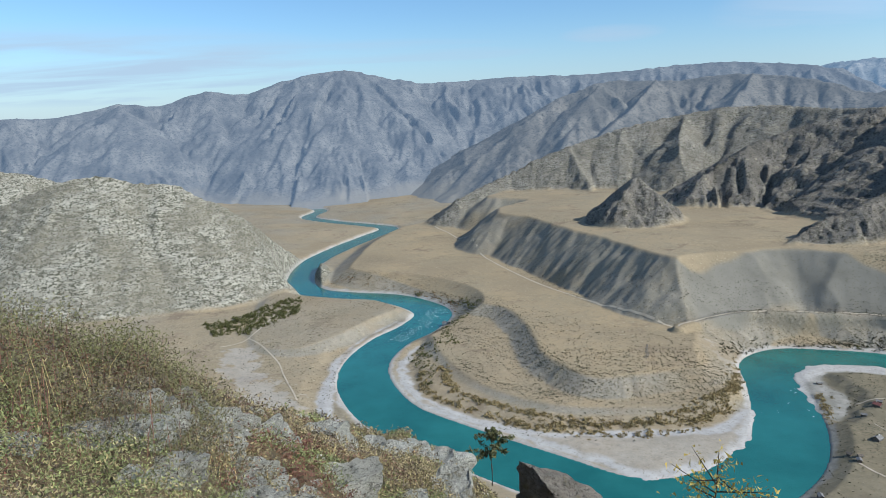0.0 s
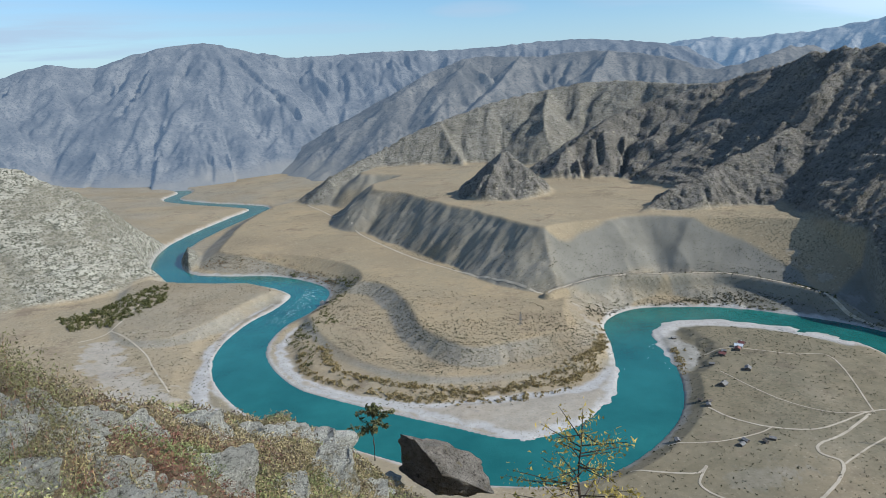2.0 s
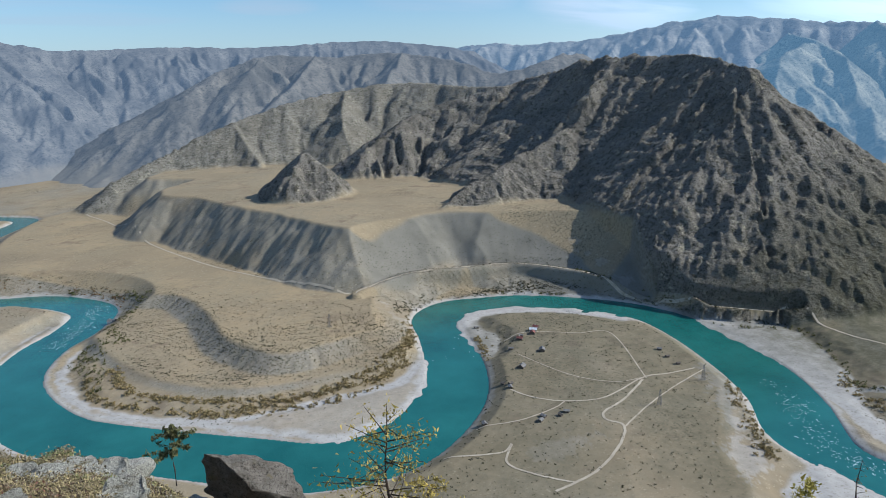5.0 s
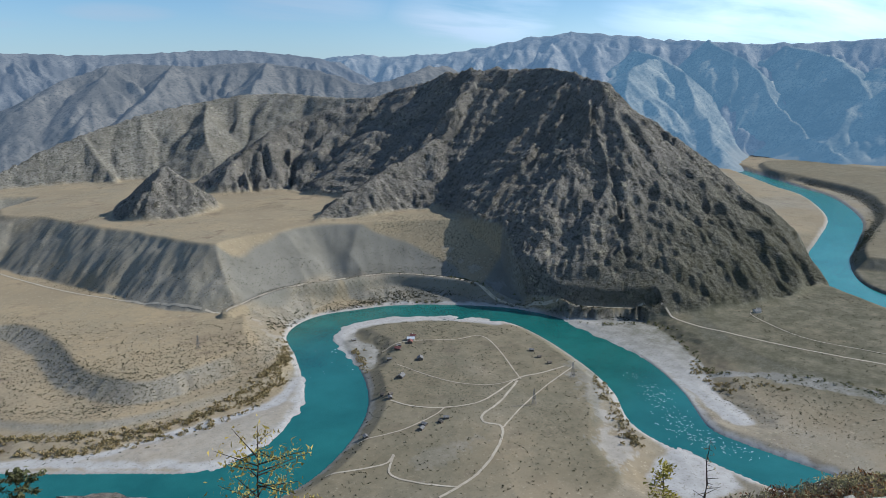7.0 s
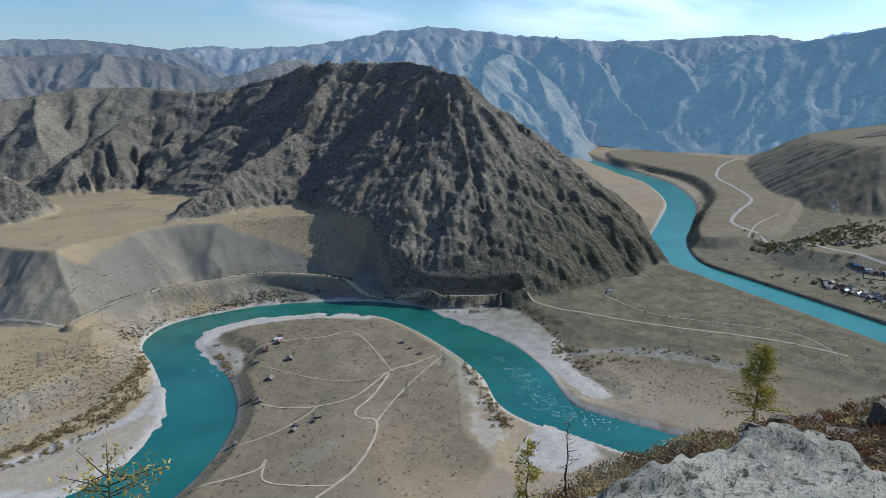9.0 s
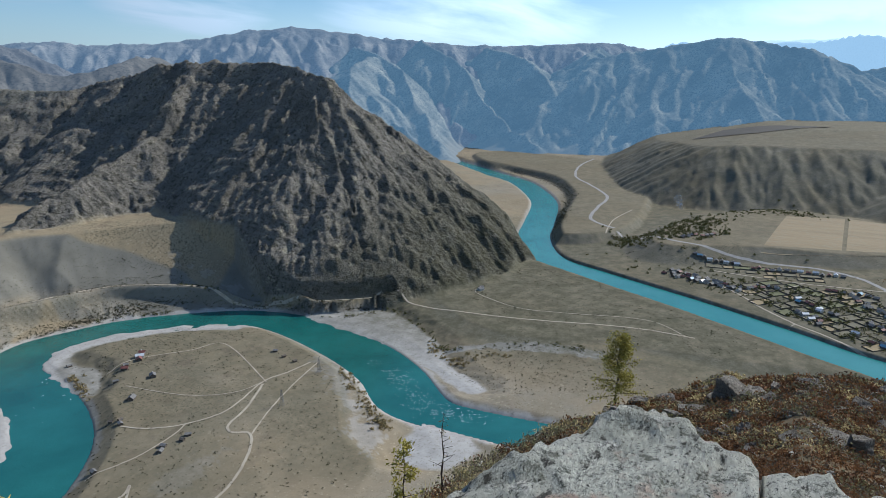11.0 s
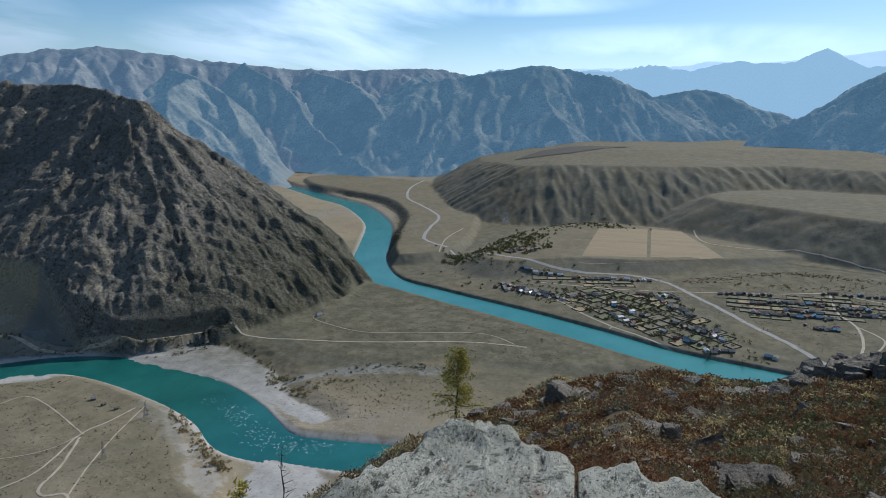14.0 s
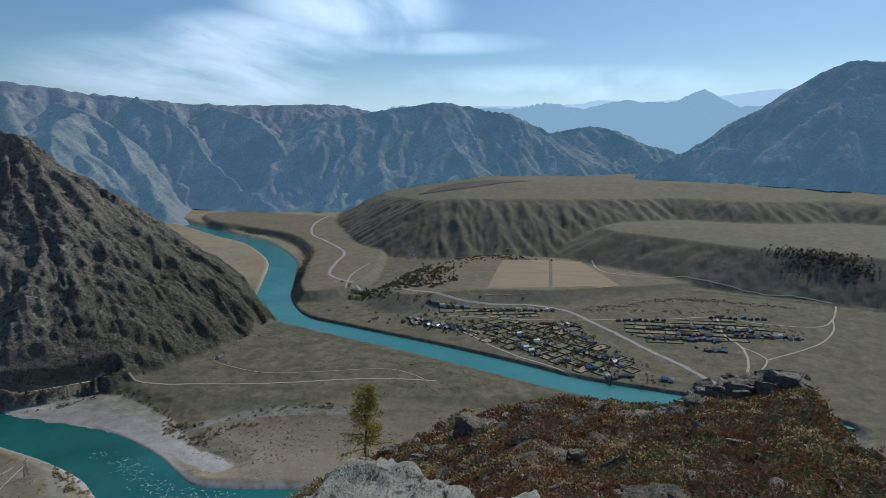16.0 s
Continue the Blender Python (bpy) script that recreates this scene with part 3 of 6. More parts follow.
PALEST = dict(
    palest=([(4500, 500, 560), (4595, -206, 576), (4580, -420, 605), (4541, -733, 592), (4436, -1215, 631), (4365, -1450, 659), (4305, -1620, 629), (4100, -2000, 600)], 0.7, 50, 200, 700))
# the hill under the camera: azimuth, elevation of its brink and how far off the brink is
BRINK = [(-180, -2, 60), (-100, 0, 60), (-60, -6, 16), (-34, -13.8, 9), (-25, -17.4, 11), (-17, -22.6, 14), (-10, -24.8, 18), (-4, -26.6, 22), (0, -28.8, 22),
         (5, -32.8, 20), (13, -36, 16), (24, -39, 12), (40, -39.5, 9), (50, -36.5, 10), (57, -34, 14), (64, -31, 20), (70, -28.2, 30), (76, -25.9, 40),
         (81, -24.2, 48), (85, -22.3, 52), (93, -21.0, 54), (100, -20.9, 56), (103.5, -20.4, 60), (105, -18.9, 60), (108, -18.0, 60), (112, -17.8, 58), (113.2, -19.0, 56), (115, -21.0, 50), (118, -21.6, 45),
         (140, -15, 40), (180, -2, 60)]


def home_hill(x, y):
    """The hill on which the camera stands."""
    az, r = np.degrees(np.arctan2(x, y)), np.hypot(x, y)
    table = np.array(BRINK, float)
    e = np.tan(np.radians(np.interp(az, table[:, 0], table[:, 1])))
    reach = np.interp(az, table[:, 0], table[:, 2])
    reach = reach * (1 + 0.10 * fbm(az / 6.0, az * 0, 1.0, 3, 77))
    z_brink = e * reach
    bow = 1.0 - 0.25 * smooth(50, 70, az) * smooth(150, 125, az)
    inner = -1.65 + (z_brink + 1.65) * np.minimum(r / reach, 1) ** bow
    inner = inner + 0.22 * fbm(x, y, 3.0, 4, 61) * np.clip(r / 4, 0, 1)
    over = np.maximum(r - reach, 0)
    fall = over * 1.05 + np.minimum(over, 6) * 0.3
    rough = (fbm(x, y, 40.0, 5, 62) * 7 - 5) * np.clip(over / 40, 0, 1)
    return EYE + inner - fall + rough, smooth(12, 0, over)


def terrain(x, y):
    """Height and surface masks at the places x, y (flat float arrays)."""
    x, y = x.astype(np.float32), y.astype(np.float32)
    zero = np.zeros(x.shape, np.float32)
    d1, s1, w1 = near_line(x, y, spline(RIVER, 6), 600)
    d2, s2, w2 = near_line(x, y, spline(RIVER2, 6), 600)
    bank = np.minimum(d1 - w1, d2 - w2)
    h = 4 + 0.035 * np.clip(bank, 0, 600) + fbm(x, y, 160, 4, 3) * 1.2 * smooth(10, 120, bank)
    far_r = np.hypot(x, y)
    h = h + np.clip(far_r - 2300, 0, 2700) * 0.014
    scree = 0.25 + 0.35 * smooth(-0.3, 0.5, fbm(x, y, 260, 3, 8))
    # mask of the eastern flats whose sunward dimming is put into the colour
    green = 0.9 * smooth(600, 760, x) * smooth(700, 500, y)
    talus, wash = zero.copy(), zero.copy()
    for name, f, grey in (("LOW", LOW, 0.15), ("MID", MID, 0.05), ("HIGH", HIGH, 0.15), ("EAST", EAST, 0.45), ("EAST2", EAST2, 0.7), ("FIELDS", FIELDS, 0.3),
                          ("CLIFF", CLIFF, 0.35), ("TONGUE", TONGUE, 0.45), ("ISLAND", ISLAND, 0.35), ("WEST", WEST, 0.45)):
        inside, s = inside_distance(x, y, spline(f["ring"], 5, True), 60 + f["top"] / f["slope"])
        inside = inside + fbm(x, y, 55, 3, 27) * min(0.06 * f["top"], 5.0)
        out = np.maximum(-inside, 0)
        out = np.sqrt(out * out + f.get("round", 2) ** 2) - f.get("round", 2)
        wob = fbm(x, y, f["length"] * 2, 2, 21) * f["length"] * 0.3
        cut = f["gully"] * (1 - crests((s + wob) / f["length"], out / (f["length"] * 6), 1.0, 2, 23)) * np.clip(out / 8, 0, 1)
        if name == "HIGH":
            cut = cut * (1 - 0.95 * smooth(310, 350, x))
        top = f["top"] - out * f["slope"] - cut + np.clip(inside, 0, f.get("back", 700)) * f.get("rise", 0.012)
        if name == "EAST":
            top = top - 0.10 * np.clip(y - 220, 0, 500)
        up = smooth(-1, 1.5, top - h)
        # terraces towards the sun get the painted darkening too
        if name in ("TONGUE", "EAST", "EAST2", "FIELDS", "CLIFF", "ISLAND"):
            green = green + up * ({"EAST": 0.72, "EAST2": 0.75, "TONGUE": 1.0, "ISLAND": 0.62}.get(name, 0.65) - green)
        front = smooth(0, 6, out)
        scree = scree + up * ((grey + front * (0.8 - grey)) - scree)
        h = soft_max(h, top, 3.0)
        wash = wash + up * (front * f.get("wash", 0.0) * smooth(1, 14, top) - wash)
        if name == "HIGH":
            talus = up * front * smooth(318, 350, x) * smooth(30, 42, top)
    rock, dark = zero.copy(), zero.copy()
    for name, (line, slope, gully, length, reach) in CRESTS.items():
        r = ridge_height(x, y, spline(line, 4), slope, gully, length, 100 + 7 * len(name), reach)
        up = smooth(0, 9, r - h)
        rock = np.maximum(rock, up)
        shade = 1.0 if name in DARK else 0.6 if name.startswith("grey") else 0.0
        dark = dark + up * (shade - dark)
        h = soft_max(h, r, 5.0)
    step = (h + fbm(x, y, 90, 4, 58) * 14 + 0.06 * x) / 13.0
    tread = step - np.floor(step)
    h = h + rock * (1 - dark) * 7 * (smooth(0.45, 1.0, tread) - tread)
    relief = rock * (0.42 + 0.58 * dark)
    # channel and banks
    h = np.minimum(h, np.where(bank < 0, np.maximum(bank * 0.5, -4) - 0.4, 0.5 + (0.38 + 0.6 * smooth(760, 840, x) + 1.3 * rock) * bank + 0.002 * bank ** 2))
    near_road, _, road_z = near_line(x, y, spline(BENCH, 8), 60)
    on_road = smooth(12, 5, near_road) * smooth(8, 26, bank)
    h = h + (road_z - h) * on_road
    rock = rock * (1 - smooth(8, 4, near_road))
    relief = relief * (1 - smooth(34, 8, near_road)) * smooth(6, 40, bank)
    gravel = smooth(9, 3, bank + fbm(x, y, 12, 3, 30) * 3) * 0.8
    for ring in BARS:
        inside, _ = inside_distance(x, y, spline(ring, 5, True), 40)
        inside = inside + fbm(x, y, 14, 3, 31) * 3
        on = smooth(-3, 3, inside)
        bar = np.minimum(np.clip(inside, 0, 60) * 0.14 - 0.4, 0.5 + np.clip(inside, 0, 60) * 0.03) + 0.15 * fbm(x, y, 9, 3, 33)
        h = np.where((inside > -2), np.where(inside > 0, np.minimum(np.maximum(bar, np.minimum(h, 2.5)), np.maximum(h, bar)), h), h)
        h = h + (np.minimum(h, 0.6 + np.clip(inside, 0, 60) * 0.06) - h) * smooth(-26, 3, inside) * (h > 0) * (1 - 0.8 * rock) * (1 - smooth(22, 10, near_road))
        h = np.where(inside > 0, np.maximum(h, bar), h)
        gravel = np.maximum(gravel, on * (1 - 0.6 * smooth(8, 16, inside + fbm(x, y, 25, 3, 35) * 6)) if ring is BARS[0] else on)
    gravel = gravel * (1 - smooth(2.5, 6, h))
    for ring, pale in zip(STRIPS, (0.95, 0.5, 0.25, 0.2, 0.25, 0.45)):
        inside, _ = inside_distance(x, y, spline(ring, 4, True), 40)
        gravel = np.maximum(gravel, smooth(-1, 3, inside - (-2 if pale > 0.9 else 2 if pale > 0.7 else 6) + fbm(x, y, 18, 6, 37, 0.7) * (4 if pale > 0.9 else 8 if pale > 0.7 else 13)) * pale)
    hill, turf = home_hill(x, y)
    near = smooth(-2, 2, hill - h)
    rock, gravel, scree, dark = rock * (1 - near), gravel * (1 - near), scree * (1 - near) + 0.4 * near, dark * (1 - near)
    rock = np.maximum(rock, near * (1 - turf) * 0.7)
    h = np.maximum(h, hill)
    return dict(h=h, scree=np.clip(scree, 0, 1), rock=np.clip(rock, 0, 1), dark=np.clip(dark, 0, 1), gravel=np.clip(gravel, 0, 1),
                turf=turf * near, green=green, bank=bank, talus=talus * (1 - near) * (1 - rock), relief=relief * (1 - near), wash=wash * (1 - near) * (1 - rock) * (1 - 0.85 * talus))


LAND = {}


def land_at(x, y):
    """Height and distance from the water at the places x, y, read off the finished sheet."""
    x, y = np.asarray(x, float), np.asarray(y, float)
    az = np.mod(np.degrees(np.arctan2(x, y)) + 37, 360) - 37
    i = np.clip(np.interp(np.hypot(x, y), LAND["r"], np.arange(len(LAND["r"]))), 0, len(LAND["r"]) - 1.001)
    j = np.clip(np.interp(az, LAND["az"], np.arange(len(LAND["az"]))), 0, len(LAND["az"]) - 1.001)
    i0, j0 = i.astype(int), j.astype(int)
    u, v = i - i0, j - j0
    out = {}
    for key in ("h", "bank"):
        g = LAND[key]
        out[key] = (g[i0, j0] * (1 - u) + g[i0 + 1, j0] * u) * (1 - v) + (g[i0, j0 + 1] * (1 - u) + g[i0 + 1, j0 + 1] * u) * v
    return out


def ground(points):
    """Heights of the land under a list of (x, y)."""
    p = np.array(points, float).reshape(-1, 2)
    return land_at(p[:, 0], p[:, 1])["h"]


def mesh_from(name, verts, faces, mat=None, smoothed=True):
    me = bpy.data.meshes.new(name)
    me.from_pydata(verts, [], faces)
    if smoothed:
        me.shade_smooth()
    if mat:
        me.materials.append(mat)
    return me


def grid_mesh(name, nx, ny, wrap):
    """A sheet of nx by ny vertices with quads only; the places are set afterwards."""
    i, j = np.meshgrid(np.arange(ny - 1), np.arange(nx if wrap else nx - 1), indexing="ij")
    j2 = (j + 1) % nx
    quads = np.stack([i * nx + j, i * nx + j2, (i + 1) * nx + j2, (i + 1) * nx + j], -1).reshape(-1, 4)[:, ::-1]
    me = bpy.data.meshes.new(name)
    me.vertices.add(nx * ny)
    me.loops.add(quads.size)
    me.loops.foreach_set("vertex_index", np.ascontiguousarray(quads).ravel().astype(np.int32))
    me.polygons.add(len(quads))
    me.polygons.foreach_set("loop_start", np.arange(0, quads.size, 4, dtype=np.int32))
    return me


def finish(me, co, masks, mat):
    me.vertices.foreach_set("co", co.astype(np.float32).ravel())
    for key, value in masks.items():
        layer = me.attributes.new(key, "FLOAT", "POINT")
        layer.data.foreach_set("value", np.ascontiguousarray(value, dtype=np.float32))
    me.update(calc_edges=True)
    me.shade_smooth()
    me.materials.append(mat)


def build_ground():
    """One sheet from the camera's hill to the horizon, finest where the valley is seen."""
    az = np.radians(np.concatenate([np.arange(-37, 119, 0.15), np.arange(119, 323, 2.5)]))
    r = np.concatenate([[0.002], np.geomspace(0.3, 62, 120)[:-1], np.geomspace(62, 330, 26)[:-1], np.geomspace(330, 640, 130)[:-1], np.geomspace(640, 1500, 330)[:-1], np.geomspace(1500, 2500, 90)[:-1], np.geomspace(2500, 4970, 66)])
    rr, aa = np.meshgrid(r, az, indexing="ij")
    x, y = (rr * np.sin(aa)).ravel(), (rr * np.cos(aa)).ravel()
    land = terrain(x, y)
    # gullies and ribs worn into the bare rock
    gx, gy = (g.ravel() for g in grid_slope(rr * np.sin(aa), rr * np.cos(aa), land["h"].reshape(rr.shape).astype(float)))
    on = (land["relief"] > 0.02).nonzero()[0]
    xs, ys = x[on].astype(np.float32), y[on].astype(np.float32)
    steep = np.clip(np.hypot(gx[on], gy[on]) / 0.5, 0.1, 1)
    dark = land["dark"][on]
    worn = erode(xs, ys, gx[on], gy[on], 105.0, 4, 210) * (3 + 4.0 * dark) * (0.35 + 1.3 * smooth(-0.5, 0.6, fbm(xs, ys, 170, 3, 215))) + erode(xs + 31, ys, gx[on], gy[on], 15.0, 2, 260) * (1.0 + 0.6 * dark)
    knobs = (0.62 - crests(xs + 0.4 * ys, ys, 34, 4, 51, 0.6)) * (6 + 3 * dark)
    across, along = 0.93 * xs + 0.37 * ys, 0.37 * xs - 0.93 * ys
    knobs = knobs + ((crests(across, along * 0.30, 64, 5, 55, 0.55) - 0.62) * 20 + (0.62 - crests(across, along * 0.5, 24, 2, 59, 0.5)) * 5) * dark
    land["h"][on] += land["relief"][on] * steep * (worn + knobs)
    on = (land["wash"] > 0.05).nonzero()[0]
    land["h"][on] += land["wash"][on] * (erode(x[on].astype(np.float32), y[on].astype(np.float32), gx[on], gy[on], 58.0, 3, 330, 0.5) - 0.3)
    shape = rr.shape
    LAND.update(r=r, az=np.degrees(az), h=land["h"].reshape(shape), bank=land["bank"].reshape(shape))
    me = grid_mesh("ground", len(az), len(r), True)
    finish(me, np.stack([x, y, land["h"]], -1), {k: land[k] for k in ("scree", "rock", "dark", "gravel", "turf", "green", "talus")}, M_GROUND)
    tagged(new("ground", me), "dry brown steppe valley with terraces, scree and rocky mountains", "ground", kind="structure")


def build_range(name, crest_set, mat, az0, az1, r0, r1, columns, rows, label, away=1.0, worn=1.0):
    """A range on the horizon, as real slopes; away sets it farther off and as much larger."""
    r0, r1 = r0 * away, r1 * away
    crest_set = {k: ([(x * away, y * away, EYE + (z - EYE) * away) for x, y, z in v[0]], v[1], v[2] * away, v[3] * away, v[4] * away) for k, v in crest_set.items()}
    rr, aa = np.meshgrid(np.linspace(r0, r1, rows), np.radians(np.linspace(az0, az1, columns)), indexing="ij")
    x, y = (rr * np.sin(aa)).ravel().astype(np.float32), (rr * np.cos(aa)).ravel().astype(np.float32)
    h = np.full(x.shape, -400, np.float32)
    for key, (line, slope, gully, length, reach) in crest_set.items():
        h = soft_max(h, ridge_height(x, y, spline(line, 3), slope, gully * 0.75, length * 1.1, 300 + 11 * len(key), reach, 0.0), 10.0)
    # the foot runs out into fans of rubble
    spread = 26.0
    h = spread * np.logaddexp(-0.5, np.clip(h / spread, -8, 40))
    gx, gy = (g.ravel() for g in grid_slope(x.reshape(rr.shape).astype(float), y.reshape(rr.shape).astype(float), h.reshape(rr.shape).astype(float)))
    off = np.full(x.shape, 260.0 * away, np.float32)
    for line, *_ in crest_set.values():
        off = np.minimum(off, near_line(x, y, spline(line, 3), 260.0 * away)[0])
    wear = smooth(12, 90, h) * np.clip(np.hypot(gx, gy) / 0.35, 0, 1) * np.clip(off / (110 * away), 0.4, 1)
    h = h + wear * (erode(x, y, gx, gy, 230.0 * away, 5, 410) * 22 * away * worn + (crests(x, y, 200 * away, 5, 77, 0.55) - 0.62) * 42 * worn + (crests(x, y, 70, 4, 79, 0.55) - 0.62) * 14)
    fan = smooth(70, 15, h + fbm(x, y, 120, 3, 83) * 25)
    me = grid_mesh(name, columns, rows, False)
    finish(me, np.stack([x, y, h], -1), {"fan": fan}, mat)
    tagged(new(name, me), label, "mountain range", kind="structure")


build_ground()
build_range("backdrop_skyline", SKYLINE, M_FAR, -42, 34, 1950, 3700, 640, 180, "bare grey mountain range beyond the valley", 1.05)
build_range("backdrop_skyline_east", SKYLINE_EAST, M_FAR0, 14, 86, 2050, 3700, 520, 150, "bare grey mountain range in painted blue haze beyond the river bend", 1.27, 1.3)
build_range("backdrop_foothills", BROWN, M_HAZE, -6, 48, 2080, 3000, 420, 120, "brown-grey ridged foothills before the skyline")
build_range("backdrop_eastern_range", EASTERN, M_FAR1, 36, 113, 1950, 3500, 560, 160, "range of sharp rocky peaks in painted blue haze", 1.2, 1.35)
build_range("backdrop_southern_mountain", SOUTHERN, M_FAR1, 88, 124, 2300, 3900, 330, 130, "high dark mountain slope in painted blue haze above the plateau")
build_range("backdrop_pale_range", PALE, M_FAR2, 66, 118, 3500, 4450, 320, 60, "distant mountain range in painted pale blue haze", 1.06)
build_range("backdrop_palest_range", PALEST, M_FAR3, 66, 118, 4150, 4800, 320, 40, "mountains at the horizon in painted very pale blue haze", 1.06)


def build_water(name, x0, x1, y0, y1, mat, label):
    n = 40
    xs, ys = np.meshgrid(np.linspace(x0, x1, n), np.linspace(y0, y1, n))
    me = grid_mesh(name, n, n, False)
    finish(me, np.stack([xs.ravel(), ys.ravel(), 0 * xs.ravel()], -1), {}, mat)
    me.flip_normals()
    tagged(new(name, me), label, "river", kind="structure")


build_water("water_1", -700, 795, -260, 2600, M_RIVER, "deep turquoise river in tight bends")
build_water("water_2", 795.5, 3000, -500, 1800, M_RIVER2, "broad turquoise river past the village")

# ---------------------------------------------------------------- helpers for things
def part(name, me, parent, label="", m=None):
    """One mesh as a part of a thing (or of a part)."""
    ob = new(name, me)
    ob.parent = parent
    if m is not None:
        ob.matrix_basis = m
    if label:
        tagged(ob, label)
    return ob


def bm_mesh(name, bm, mat, smoothed=False):
    me = bpy.data.meshes.new(name)
    bm.to_mesh(me)
    bm.free()
    if smoothed:
        me.shade_smooth()
    me.materials.append(mat)
    return me


def box_into(bm, x0, x1, y0, y1, z0, z1, m=None):
    v = [bm.verts.new(Vector(p) if m is None else m @ Vector(p)) for p in
         ((x0, y0, z0), (x1, y0, z0), (x1, y1, z0), (x0, y1, z0), (x0, y0, z1), (x1, y0, z1), (x1, y1, z1), (x0, y1, z1))]
    for f in ((3, 2, 1, 0), (4, 5, 6, 7), (0, 1, 5, 4), (1, 2, 6, 5), (2, 3, 7, 6), (3, 0, 4, 7)):
        bm.faces.new([v[i] for i in f])


def rod_into(bm, a, b, ra, rb, sides=5):
    """A tapered rod from a to b."""
    a, b = Vector(a), Vector(b)
    q = (b - a).to_track_quat("Z", "Y")
    rings = []
    for p, r in ((a, ra), (b, rb)):
        rings.append([bm.verts.new(p + q @ Vector((r * math.cos(2 * math.pi * i / sides), r * math.sin(2 * math.pi * i / sides), 0))) for i in range(sides)])
    for i in range(sides):
        bm.faces.new((rings[0][i], rings[0][(i + 1) % sides], rings[1][(i + 1) % sides], rings[1][i]))
    bm.faces.new(rings[1])
    bm.faces.new(rings[0][::-1])


def tube_into(bm, points, radii, sides=7):
    """A bent, tapered tube through the points."""
    rings = []
    for i, (p, r) in enumerate(zip(points, radii)):
        d = Vector(points[min(i + 1, len(points) - 1)]) - Vector(points[max(i - 1, 0)])
        q = d.to_track_quat("Z", "Y")
        rings.append([bm.verts.new(Vector(p) + q @ Vector((r * math.cos(2 * math.pi * k / sides), r * math.sin(2 * math.pi * k / sides), 0))) for k in range(sides)])
    for a, b in zip(rings[:-1], rings[1:]):
        for k in range(sides):
            bm.faces.new((a[k], a[(k + 1) % sides], b[(k + 1) % sides], b[k]))
    bm.faces.new(rings[-1])
    bm.faces.new(rings[0][::-1])


def polar(az, r):
    return r * math.sin(radians(az)), r * math.cos(radians(az))


def hill_z(az, r):
    """Height of the hill at hand."""
    x, y = polar(az, r)
    return float(home_hill(np.array([x]), np.array([y]))[0][0])


RNG = np.random.default_rng(11)


def leaf_cloud(name, centres, sizes, per, mat, label, category, flat=0.8, leaf=0.45, lift=0.5, rng=RNG, slim=1.0):
    """Many small plants as one mesh: each is a loose heap of leaf-like triangles with gaps."""
    n = len(centres)
    c = np.repeat(centres, per, axis=0)
    s = np.repeat(sizes, per)[:, None]
    d = rng.normal(size=(n * per, 3))
    d /= np.linalg.norm(d, axis=1)[:, None]
    d *= rng.uniform(0.35, 1.0, (n * per, 1)) * np.array([[1, 1, flat]])
    d[:, 2] = np.abs(d[:, 2]) if lift else d[:, 2]
    mid = c + d * s
    t1, t2 = rng.normal(size=(n * per, 3)), rng.normal(size=(n * per, 3))
    far = np.repeat(np.hypot(centres[:, 0], centres[:, 1]), per)[:, None]
    long = leaf * s if leaf > 0 else -leaf * far
    t1 *= long / np.linalg.norm(t1, axis=1)[:, None]
    t2 *= slim * long / np.linalg.norm(t2, axis=1)[:, None]
    co = np.stack([mid + t1, mid - 0.5 * t1 + t2, mid - 0.5 * t1 - t2], 1).reshape(-1, 3)
    triangles(name, co, mat, label, category)


def triangles(name, co, mat, label, category, kind="stuff"):
    """Loose triangles as one mesh."""
    n = len(co) // 3
    me = bpy.data.meshes.new(name)
    me.vertices.add(3 * n)
    me.vertices.foreach_set("co", co.astype(np.float32).ravel())
    me.loops.add(3 * n)
    me.loops.foreach_set("vertex_index", np.arange(3 * n, dtype=np.int32))
    me.polygons.add(n)
    me.polygons.foreach_set("loop_start", np.arange(0, 3 * n, 3, dtype=np.int32))
    me.update(calc_edges=True)
    me.materials.append(mat)
    return tagged(new(name, me), label, category, kind=kind)


def make_leaves(name, colours, rough=0.8, shine=0.15):
    """Leaf colours that differ from leaf to leaf."""
    m, t, b = material(name, rough)
    b.inputs["Specular IOR Level"].default_value = shine
    geo = node(t, "ShaderNodeNewGeometry")
    ramp = node(t, "ShaderNodeValToRGB")
    ramp.color_ramp.elements[0].color, ramp.color_ramp.elements[-1].color = (*colours[0], 1), (*colours[-1], 1)
    for i, c in enumerate(colours[1:-1]):
        ramp.color_ramp.elements.new((i + 1) / (len(colours) - 1)).color = (*c, 1)
    fac = node(t, "ShaderNodeMix", data_type="FLOAT")
    fac.inputs["Factor"].default_value = 0.62
    t.links.new(geo.outputs["Random Per Island"], fac.inputs["A"])
    t.links.new(noise_fac(t, 1.1, 4, 0.65, 0.36, 0.64), fac.inputs["B"])
    t.links.new(fac.outputs["Result"], ramp.inputs["Fac"])
    t.links.new(ramp.outputs["Color"], b.inputs["Base Color"])
    glow_through = node(t, "ShaderNodeBsdfTranslucent")
    t.links.new(ramp.outputs["Color"], glow_through.inputs["Color"])
    both = node(t, "ShaderNodeMixShader")
    both.inputs[0].default_value = 0.22
    t.links.new(b.outputs[0], both.inputs[1])
    t.links.new(glow_through.outputs[0], both.inputs[2])
    t.links.new(both.outputs[0], t.nodes["Material Output"].inputs["Surface"])
    return m


